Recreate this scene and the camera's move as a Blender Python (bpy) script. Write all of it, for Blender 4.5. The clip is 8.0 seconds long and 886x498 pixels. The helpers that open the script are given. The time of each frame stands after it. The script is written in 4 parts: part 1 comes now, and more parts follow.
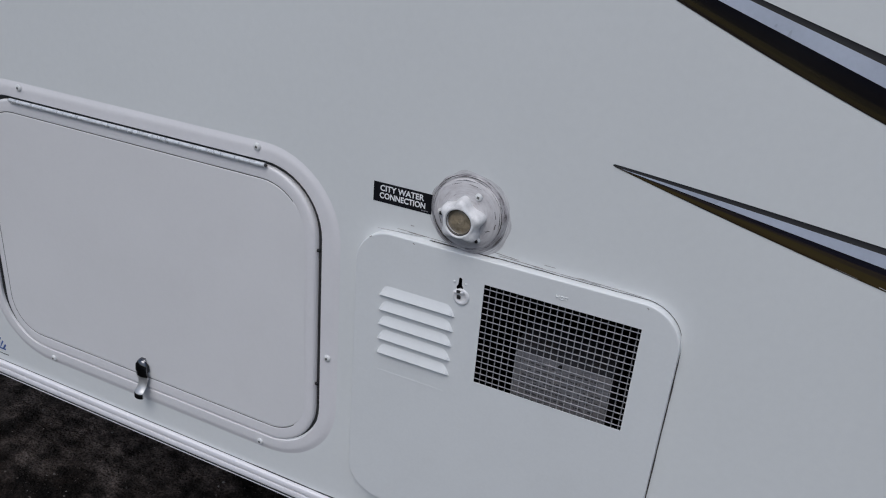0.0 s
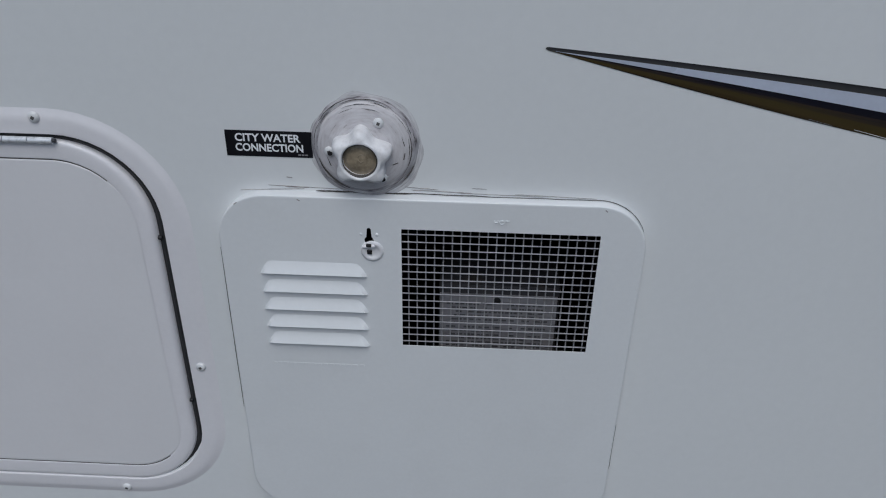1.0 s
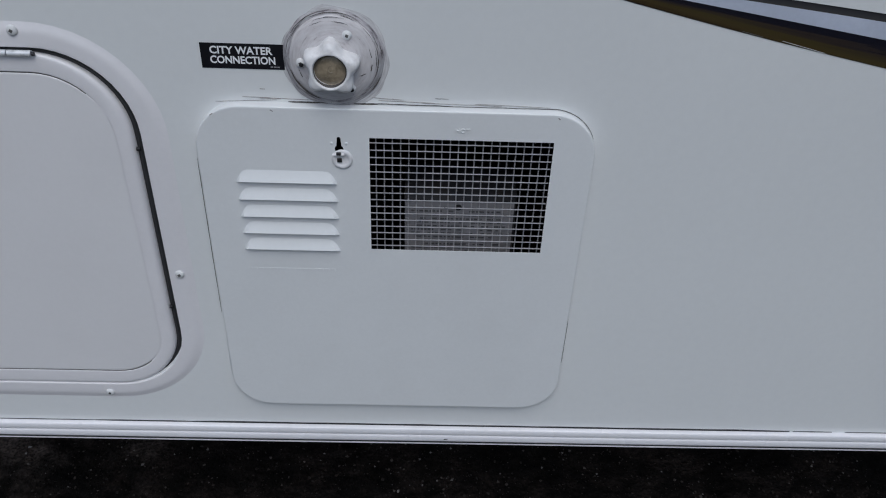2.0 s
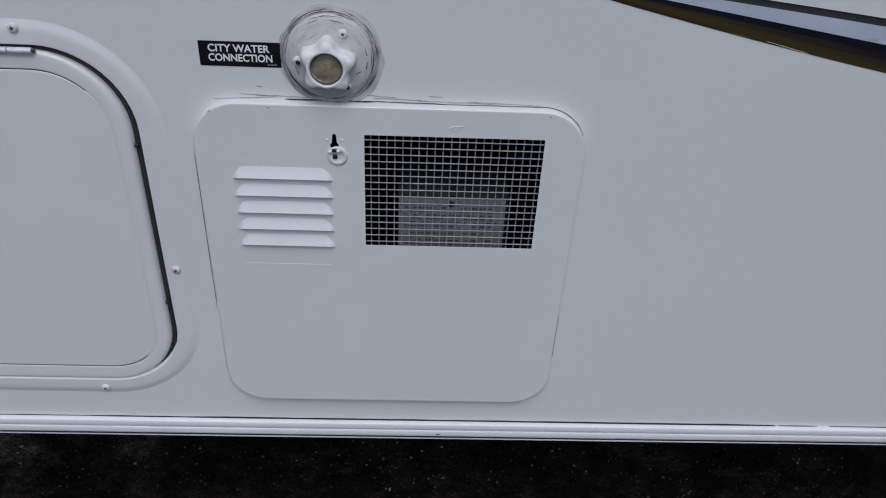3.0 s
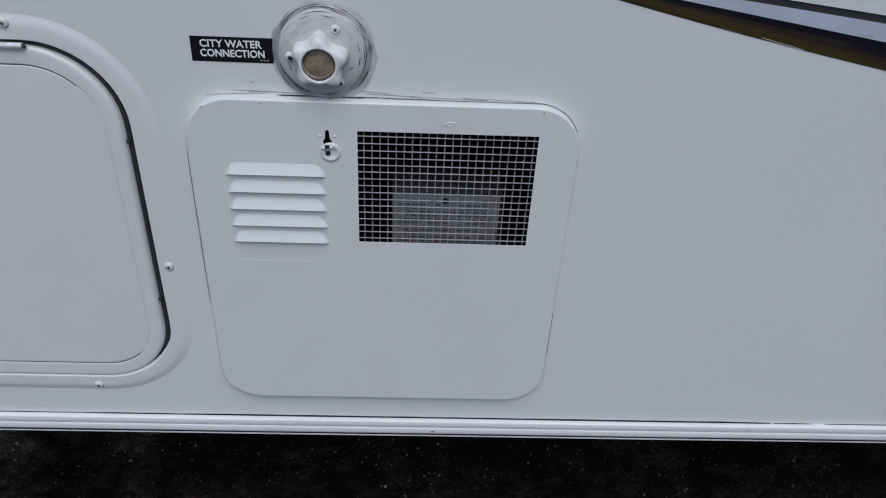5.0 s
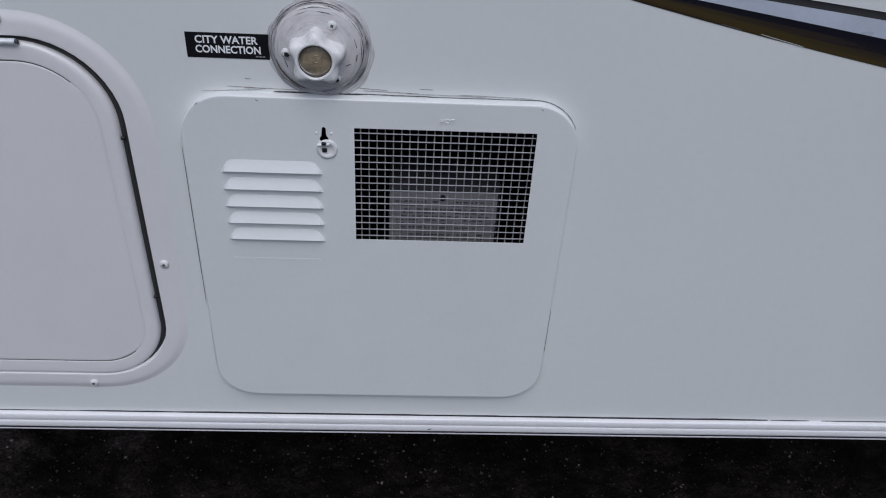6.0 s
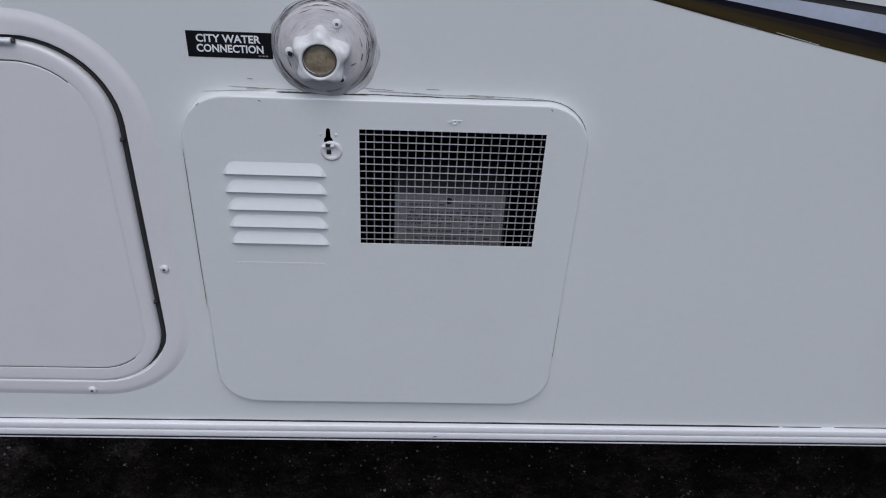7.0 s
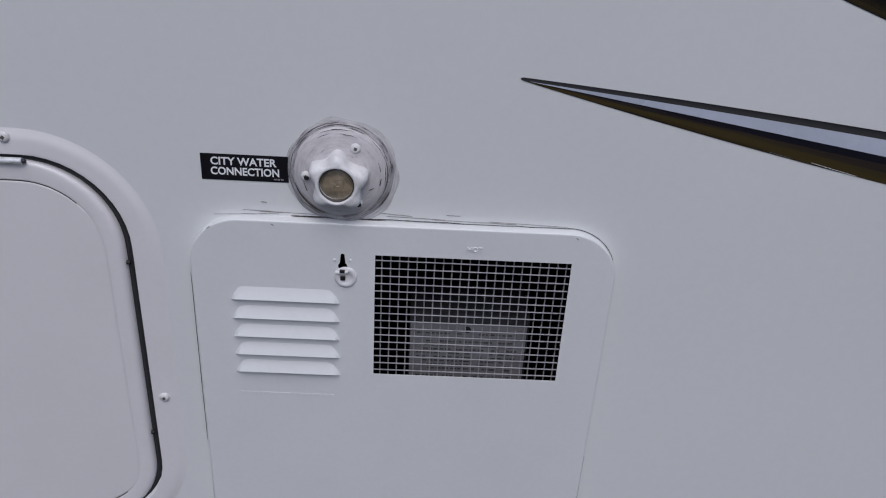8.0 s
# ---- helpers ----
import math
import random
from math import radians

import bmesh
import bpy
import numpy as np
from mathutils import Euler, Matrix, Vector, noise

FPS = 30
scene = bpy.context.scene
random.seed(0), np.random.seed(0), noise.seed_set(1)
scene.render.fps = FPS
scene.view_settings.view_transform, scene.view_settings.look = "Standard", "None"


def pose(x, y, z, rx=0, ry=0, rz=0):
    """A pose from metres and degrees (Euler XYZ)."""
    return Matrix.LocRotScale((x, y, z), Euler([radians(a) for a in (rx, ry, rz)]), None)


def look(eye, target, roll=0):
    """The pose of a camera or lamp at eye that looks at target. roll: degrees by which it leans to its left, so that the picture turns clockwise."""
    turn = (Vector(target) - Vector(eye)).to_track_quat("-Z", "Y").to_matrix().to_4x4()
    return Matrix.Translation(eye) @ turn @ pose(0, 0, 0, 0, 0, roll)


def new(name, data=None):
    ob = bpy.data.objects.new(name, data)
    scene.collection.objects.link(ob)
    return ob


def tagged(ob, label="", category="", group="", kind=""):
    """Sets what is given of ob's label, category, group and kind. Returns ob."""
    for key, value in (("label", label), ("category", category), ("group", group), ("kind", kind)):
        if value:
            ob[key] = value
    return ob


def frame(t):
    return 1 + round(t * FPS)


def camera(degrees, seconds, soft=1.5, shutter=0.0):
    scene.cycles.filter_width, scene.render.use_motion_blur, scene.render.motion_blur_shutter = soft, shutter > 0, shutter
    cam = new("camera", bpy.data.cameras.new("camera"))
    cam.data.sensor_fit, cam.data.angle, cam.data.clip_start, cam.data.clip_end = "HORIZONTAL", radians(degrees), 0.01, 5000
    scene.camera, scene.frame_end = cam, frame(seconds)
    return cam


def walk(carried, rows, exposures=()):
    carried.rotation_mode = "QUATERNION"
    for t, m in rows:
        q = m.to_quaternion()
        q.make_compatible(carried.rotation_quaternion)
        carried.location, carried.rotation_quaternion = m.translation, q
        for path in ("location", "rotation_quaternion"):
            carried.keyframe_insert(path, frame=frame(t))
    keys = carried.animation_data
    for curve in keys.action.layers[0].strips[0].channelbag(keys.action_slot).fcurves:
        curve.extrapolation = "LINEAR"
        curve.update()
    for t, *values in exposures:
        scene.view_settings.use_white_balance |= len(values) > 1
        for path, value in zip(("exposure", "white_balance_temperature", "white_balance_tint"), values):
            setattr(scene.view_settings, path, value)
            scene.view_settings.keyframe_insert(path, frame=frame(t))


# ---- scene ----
cam = camera(58.0, 8.0, 1.1)
PATH = [
    (0, (0.3166, -0.8974, 1.4893), (-0.3602, 0.6856, 0.6855), 5.08),
    (0.1, (0.2896, -0.8880, 1.4672), (-0.3856, 0.7123, 0.6970), 5.27),
    (0.3, (0.1945, -0.8706, 1.4455), (-0.3583, 0.7826, 0.6896), 4.72),
    (0.5, (0.1117, -0.8065, 1.4347), (-0.2750, 0.8704, 0.6292), 3.47),
    (0.6, (0.0870, -0.7676, 1.4359), (-0.2116, 0.9054, 0.5861), 2.86),
    (0.8, (0.0724, -0.7154, 1.4389), (-0.0870, 0.9246, 0.4928), 1.46),
    (1, (0.0731, -0.7420, 1.4227), (0.0137, 0.8844, 0.4423), 1.00),
    (1.2, (0.0769, -0.7715, 1.4149), (0.0664, 0.8353, 0.4009), 1.20),
    (1.5, (0.0806, -0.7935, 1.4223), (0.0804, 0.7674, 0.3391), 1.39),
    (1.7, (0.0737, -0.8060, 1.4251), (0.0960, 0.7439, 0.3262), 1.83),
    (2.8, (0.0563, -0.8377, 1.4269), (0.1354, 0.7177, 0.3386), 3.03),
    (3, (0.0577, -0.8416, 1.4266), (0.1361, 0.7155, 0.3406), 3.01),
    (3.5, (0.0616, -0.8444, 1.4259), (0.1360, 0.7134, 0.3405), 3.01),
    (4, (0.0653, -0.8455, 1.4260), (0.1370, 0.7118, 0.3398), 3.02),
    (4.5, (0.0650, -0.8424, 1.4243), (0.1402, 0.7136, 0.3366), 3.05),
    (6, (0.0620, -0.8319, 1.4244), (0.1543, 0.7131, 0.3225), 3.38),
    (6.5, (0.0589, -0.8242, 1.4224), (0.1563, 0.7176, 0.3164), 3.49),
    (7, (0.0540, -0.8132, 1.4113), (0.1480, 0.7368, 0.3164), 3.32),
    (7.5, (0.0411, -0.8013, 1.3982), (0.1364, 0.7616, 0.3219), 3.24),
    (7.7, (0.0403, -0.7909, 1.3928), (0.1263, 0.7817, 0.3300), 3.10),
    (7.8, (0.0412, -0.7817, 1.3873), (0.1197, 0.8212, 0.3702), 3.08),
    (7.9, (0.0480, -0.7712, 1.3930), (0.1085, 0.8727, 0.4395), 3.07),
    (8, (0.0489, -0.7620, 1.4019), (0.1039, 0.9269, 0.5333), 3.42),
]
EXPOSURE = ((0.0, -0.33, 6050, 8), (0.5, -0.41, 5910, 6), (0.8, -0.46, 5910, 6), (1.2, -0.52, 5905, 6), (1.7, -0.47, 5905, 6), (2.8, -0.42, 5890, 8), (3.5, -0.39, 5890, 8), (7.0, -0.36, 5940, 9), (7.5, -0.36, 5950, 9), (8.0, -0.4, 6030, 13))
walk(cam, [(t, look(e, g, r)) for t, e, g, r in PATH], EXPOSURE)

# ---- world, sun, exposure ----
world = bpy.data.worlds.new("overcast_sky")
scene.world = world
world.use_nodes = True
wn = world.node_tree
sky = wn.nodes.new("ShaderNodeTexSky")
sky.sky_type = 'NISHITA'
sky.sun_disc = False
sky.sun_elevation = radians(58)
sky.sun_rotation = radians(178)
sky.air_density, sky.dust_density, sky.ozone_density = 1.0, 3.0, 1.0
wn.nodes["Background"].inputs["Strength"].default_value = 0.11
wn.links.new(sky.outputs["Color"], wn.nodes["Background"].inputs["Color"])

sun = new("sun", bpy.data.lights.new("sun", 'SUN'))
sun.data.energy = 1.5
sun.data.angle = radians(40)
sun.data.color = (1.0, 0.97, 0.93)
sun.matrix_world = look((0.1, -2.3, 3.7), (0, 0, 0))


# ---- materials ----
def material(name, color, rough=0.5, metal=0.0, tone=0.06, tone_scale=6.0, grain=0.03, grain_scale=180.0,
             bump=0.0, bump_scale=60.0, dirt=None, dirt_amount=0.0, dirt_scale=9.0, rough_var=0.08, coat=0.0):
    """A procedural surface: base colour with a broad and a fine variation, stains of a second colour, relief."""
    m = bpy.data.materials.new(name)
    m.use_nodes = True
    nt = m.node_tree
    b = nt.nodes["Principled BSDF"]
    geo = nt.nodes.new("ShaderNodeNewGeometry")

    def noise_node(scale, detail=4.0, roughness=0.6):
        n = nt.nodes.new("ShaderNodeTexNoise")
        n.inputs["Scale"].default_value = scale
        n.inputs["Detail"].default_value = detail
        n.inputs["Roughness"].default_value = roughness
        nt.links.new(geo.outputs["Position"], n.inputs["Vector"])
        return n

    def ranged(src, lo, hi, a=0.3, c=0.7):
        r = nt.nodes.new("ShaderNodeMapRange")
        r.inputs["From Min"].default_value, r.inputs["From Max"].default_value = a, c
        r.inputs["To Min"].default_value, r.inputs["To Max"].default_value = lo, hi
        nt.links.new(src, r.inputs["Value"])
        return r.outputs["Result"]

    broad, fine = noise_node(tone_scale), noise_node(grain_scale, 3.0)
    v1 = ranged(broad.outputs["Fac"], 1 - tone, 1 + tone)
    v2 = ranged(fine.outputs["Fac"], 1 - grain, 1 + grain)
    mul = nt.nodes.new("ShaderNodeMath")
    mul.operation = 'MULTIPLY'
    nt.links.new(v1, mul.inputs[0])
    nt.links.new(v2, mul.inputs[1])
    mix = nt.nodes.new("ShaderNodeMix")
    mix.data_type, mix.blend_type = 'RGBA', 'MULTIPLY'
    mix.inputs["Factor"].default_value = 1.0
    mix.inputs["A"].default_value = (*color, 1)
    nt.links.new(mul.outputs[0], mix.inputs["B"])
    out = mix.outputs["Result"]
    if dirt:
        d = noise_node(dirt_scale, 7.0, 0.68)
        f = ranged(d.outputs["Fac"], 0.0, dirt_amount, 0.5, 0.72)
        dm = nt.nodes.new("ShaderNodeMix")
        dm.data_type = 'RGBA'
        nt.links.new(f, dm.inputs["Factor"])
        nt.links.new(out, dm.inputs["A"])
        dm.inputs["B"].default_value = (*dirt, 1)
        out = dm.outputs["Result"]
    nt.links.new(out, b.inputs["Base Color"])
    nt.links.new(ranged(broad.outputs["Fac"], max(0.02, rough - rough_var), min(1, rough + rough_var)), b.inputs["Roughness"])
    b.inputs["Metallic"].default_value = metal
    b.inputs["Coat Weight"].default_value = coat
    b.inputs["Coat Roughness"].default_value = 0.08
    if bump:
        n = noise_node(bump_scale, 5.0)
        bp = nt.nodes.new("ShaderNodeBump")
        bp.inputs["Strength"].default_value = 1.0
        bp.inputs["Distance"].default_value = bump
        nt.links.new(n.outputs["Fac"], bp.inputs["Height"])
        nt.links.new(bp.outputs["Normal"], b.inputs["Normal"])
    return m


WALL = material("white_gelcoat", (0.77, 0.78, 0.78), 0.32, tone=0.02, tone_scale=1.6, grain=0.012, grain_scale=90, bump=0.00006,
                bump_scale=3, rough_var=0.03)
PAINT = material("white_enamel", (0.77, 0.78, 0.785), 0.36, tone=0.02, tone_scale=5, grain=0.012, bump=0.0001, bump_scale=90,
                 dirt=(0.6, 0.59, 0.57), dirt_amount=0.10, dirt_scale=14)
FRAME = material("white_powder_coat", (0.79, 0.771, 0.787), 0.34, tone=0.02, tone_scale=6, grain=0.012, bump=0.00008, bump_scale=140,
                 dirt=(0.6, 0.58, 0.56), dirt_amount=0.10, dirt_scale=17)
LEAF = material("white_coated_aluminium", (0.782, 0.768, 0.776), 0.36, tone=0.02, tone_scale=4, grain=0.008, bump=0.00006, bump_scale=60,
                dirt=(0.6, 0.575, 0.56), dirt_amount=0.08, dirt_scale=9)
RAIL = material("white_vinyl_rail", (0.85, 0.835, 0.865), 0.3, tone=0.03, tone_scale=3, grain=0.02, dirt=(0.62, 0.58, 0.56),
                dirt_amount=0.25, dirt_scale=12)
SCREW = material("white_screw_head", (0.74, 0.74, 0.74), 0.35, tone=0.05, tone_scale=60, dirt=(0.3, 0.28, 0.26), dirt_amount=0.3, dirt_scale=160)
DARK = material("dark_recess", (0.012, 0.012, 0.014), 0.6, tone=0.2, tone_scale=60)
SEAM = material("dark_seam_dirt_and_shade", (0.07, 0.062, 0.056), 0.8, tone=0.5, tone_scale=50)
GRIME = material("brown_grey_grime", (0.33, 0.305, 0.295), 0.8, tone=0.5, tone_scale=90)
RECESS = material("grey_driver_recess", (0.10, 0.095, 0.09), 0.7, tone=0.3, tone_scale=200)
KNOB = material("white_nylon_knob", (0.74, 0.73, 0.74), 0.45, tone=0.03, tone_scale=60)
BLACK = material("black_label_vinyl", (0.009, 0.009, 0.012), 0.42, tone=0.1, tone_scale=20)
BLACK.node_tree.nodes["Principled BSDF"].inputs["Specular IOR Level"].default_value = 0.2
LETTER = material("white_label_ink", (0.88, 0.88, 0.89), 0.5, tone=0.03, tone_scale=80)
WIRE = material("galvanised_wire", (0.45, 0.44, 0.455), 0.34, 0.5, tone=0.12, tone_scale=60, grain=0.1)
STEEL = material("dark_sheet_steel", (0.045, 0.045, 0.052), 0.55, 0.3, tone=0.25, tone_scale=16, dirt=(0.09, 0.07, 0.05), dirt_amount=0.5, dirt_scale=24)
PLATE = material("aged_notice_plate", (0.27, 0.262, 0.278), 0.5, tone=0.08, tone_scale=30, dirt=(0.22, 0.2, 0.18), dirt_amount=0.5, dirt_scale=40)
INK = material("faded_black_ink", (0.10, 0.098, 0.103), 0.6, tone=0.2, tone_scale=200)
BEAD = material("white_sealant_bead", (0.76, 0.77, 0.77), 0.4, tone=0.03, tone_scale=20, bump=0.0002, bump_scale=70,
                dirt=(0.55, 0.52, 0.5), dirt_amount=0.25, dirt_scale=30)
COLLAR = material("white_nylon_collar", (0.79, 0.78, 0.785), 0.38, tone=0.04, tone_scale=45, bump=0.0003, bump_scale=110,
                  dirt=(0.30, 0.27, 0.26), dirt_amount=0.35, dirt_scale=80)
TAN = material("tan_inlet_plug", (0.27, 0.222, 0.155), 0.2, tone=0.3, tone_scale=70, grain=0.15, bump=0.0006, bump_scale=220,
               dirt=(0.5, 0.42, 0.3), dirt_amount=0.5, dirt_scale=120, coat=0.4)
CHROME = material("black_chrome", (0.17, 0.17, 0.18), 0.18, 1.0, tone=0.15, tone_scale=60, rough_var=0.05)
SATIN = material("satin_zinc_strap", (0.62, 0.61, 0.61), 0.42, 0.7, tone=0.08, tone_scale=60, rough_var=0.05)
HINGE = material("zinc_plated_hinge", (0.80, 0.81, 0.83), 0.3, 0.35, tone=0.06, tone_scale=40, dirt=(0.25, 0.25, 0.26), dirt_amount=0.6, dirt_scale=130)
RUBBER = material("black_rubber_seal", (0.02, 0.02, 0.022), 0.7, tone=0.2, tone_scale=60)
SILVER = material("silver_blue_vinyl_band", (0.56, 0.60, 0.71), 0.3, 0.1, tone=0.1, tone_scale=8, grain=0.03)
BLUE = material("blue_sticker_ink", (0.03, 0.09, 0.32), 0.4, tone=0.15, tone_scale=60)
UNDER = material("black_underbelly_sheet", (0.02, 0.02, 0.02), 0.8, tone=0.2, tone_scale=8)


def graded_band(name, stops, spread, shift=0.0):
    """Glossy vinyl whose colour runs across the band, in streaks drawn out along it; shift moves the run further down
    the band.
    """
    m = material(name, (0.05, 0.05, 0.05), 0.17, 0.0, coat=0.25)
    nt = m.node_tree
    b = nt.nodes["Principled BSDF"]
    uv = nt.nodes.new("ShaderNodeUVMap")
    sep = nt.nodes.new("ShaderNodeSeparateXYZ")
    nt.links.new(uv.outputs["UV"], sep.inputs["Vector"])
    stretch = nt.nodes.new("ShaderNodeVectorMath")
    stretch.operation = 'MULTIPLY'
    stretch.inputs[1].default_value = (4.5, 4.5, 1.0)
    nt.links.new(uv.outputs["UV"], stretch.inputs[0])
    n = nt.nodes.new("ShaderNodeTexNoise")
    n.inputs["Scale"].default_value = 1.0
    n.inputs["Detail"].default_value = 3.0
    nt.links.new(stretch.outputs["Vector"], n.inputs["Vector"])
    add = nt.nodes.new("ShaderNodeMath")
    add.operation = 'MULTIPLY_ADD'
    add.inputs[1].default_value = spread
    nt.links.new(n.outputs["Fac"], add.inputs[0])
    nt.links.new(sep.outputs["Y"], add.inputs[2])
    along = nt.nodes.new("ShaderNodeMapRange")
    along.inputs["From Min"].default_value, along.inputs["From Max"].default_value = 0.26, 0.58
    along.inputs["To Min"].default_value, along.inputs["To Max"].default_value = spread * 0.5, spread * 0.5 + shift
    nt.links.new(sep.outputs["X"], along.inputs["Value"])
    sub = nt.nodes.new("ShaderNodeMath")
    sub.operation = 'SUBTRACT'
    nt.links.new(add.outputs[0], sub.inputs[0])
    nt.links.new(along.outputs["Result"], sub.inputs[1])
    ramp = nt.nodes.new("ShaderNodeValToRGB")
    e = ramp.color_ramp.elements
    e[0].position, e[0].color = stops[0][0], (*stops[0][1], 1)
    e[1].position, e[1].color = stops[-1][0], (*stops[-1][1], 1)
    for pos, col in stops[1:-1]:
        k = e.new(pos)
        k.color = (*col, 1)
    nt.links.new(sub.outputs[0], ramp.inputs["Fac"])
    nt.links.new(ramp.outputs["Color"], b.inputs["Base Color"])
    return m


# black-to-olive runs stand in for reflections; the upper decal's copy is darker
BRONZE = graded_band("olive_bronze_vinyl_reflections", ((0.0, (0.010, 0.010, 0.017)), (0.14, (0.016, 0.014, 0.019)), (0.26, (0.032, 0.024, 0.020)), (0.42, (0.052, 0.040, 0.015)), (0.72, (0.056, 0.040, 0.016)),
                                                  (0.93, (0.030, 0.020, 0.011)), (1.0, (0.012, 0.009, 0.008))), 0.75, 0.30)
BRONZE_DARK = graded_band("dark_bronze_vinyl_reflections", ((0.0, (0.006, 0.006, 0.010)), (0.42, (0.008, 0.007, 0.008)), (0.72, (0.036, 0.028, 0.012)), (1.0, (0.014, 0.010, 0.009))), 0.55, 0.10)
CHARCOAL = graded_band("charcoal_vinyl_band", ((0.0, (0.014, 0.014, 0.016)), (0.22, (0.034, 0.034, 0.038)), (0.6, (0.047, 0.047, 0.050)), (1.0, (0.060, 0.057, 0.055))), 0.12)


def wiped_sealant(name, cx, cz, dark, mid, light, cuts):
    """Old sealant wiped round by a finger: streaks that follow the ring, with dirt caught in them."""
    m = material(name, mid, 0.5, bump=0.0008, bump_scale=120)
    nt = m.node_tree
    b = nt.nodes["Principled BSDF"]
    geo = nt.nodes.new("ShaderNodeNewGeometry")
    sep = nt.nodes.new("ShaderNodeSeparateXYZ")
    nt.links.new(geo.outputs["Position"], sep.inputs["Vector"])

    def calc(op, a, c):
        n = nt.nodes.new("ShaderNodeMath")
        n.operation = op
        for i, v in enumerate((a, c)):
            if isinstance(v, float):
                n.inputs[i].default_value = v
            else:
                nt.links.new(v, n.inputs[i])
        return n.outputs[0]
    dx, dz = calc('SUBTRACT', sep.outputs["X"], cx), calc('SUBTRACT', sep.outputs["Z"], cz)
    rad = calc('SQRT', calc('ADD', calc('MULTIPLY', dx, dx), calc('MULTIPLY', dz, dz)), 0.0)
    ang = calc('ARCTAN2', dz, dx)
    com = nt.nodes.new("ShaderNodeCombineXYZ")
    nt.links.new(calc('MULTIPLY', rad, 420.0), com.inputs["X"])
    nt.links.new(calc('MULTIPLY', ang, 2.6), com.inputs["Y"])
    streak = nt.nodes.new("ShaderNodeTexNoise")
    streak.inputs["Scale"].default_value = 1.0
    streak.inputs["Detail"].default_value = 5.0
    streak.inputs["Roughness"].default_value = 0.62
    nt.links.new(com.outputs["Vector"], streak.inputs["Vector"])
    ramp = nt.nodes.new("ShaderNodeValToRGB")
    e = ramp.color_ramp.elements
    e[0].position, e[0].color = cuts[0], (*dark, 1)
    e[1].position, e[1].color = cuts[2], (*light, 1)
    k = ramp.color_ramp.elements.new(cuts[1])
    k.color = (*mid, 1)
    nt.links.new(streak.outputs["Fac"], ramp.inputs["Fac"])
    nt.links.new(ramp.outputs["Color"], b.inputs["Base Color"])
    return m


SEALANT = wiped_sealant("weathered_sealant", -0.0342, 1.0953, (0.085, 0.075, 0.08), (0.34, 0.32, 0.335), (0.53, 0.52, 0.53), (0.33, 0.45, 0.66))
SMEAR = wiped_sealant("thin_sealant_smear", -0.0342, 1.0953, (0.28, 0.26, 0.265), (0.52, 0.505, 0.515), (0.68, 0.675, 0.68), (0.30, 0.42, 0.62))
FLANGE = wiped_sealant("smeared_white_plastic", -0.0342, 1.0953, (0.24, 0.215, 0.218), (0.545, 0.515, 0.525), (0.63, 0.61, 0.622), (0.27, 0.38, 0.60))


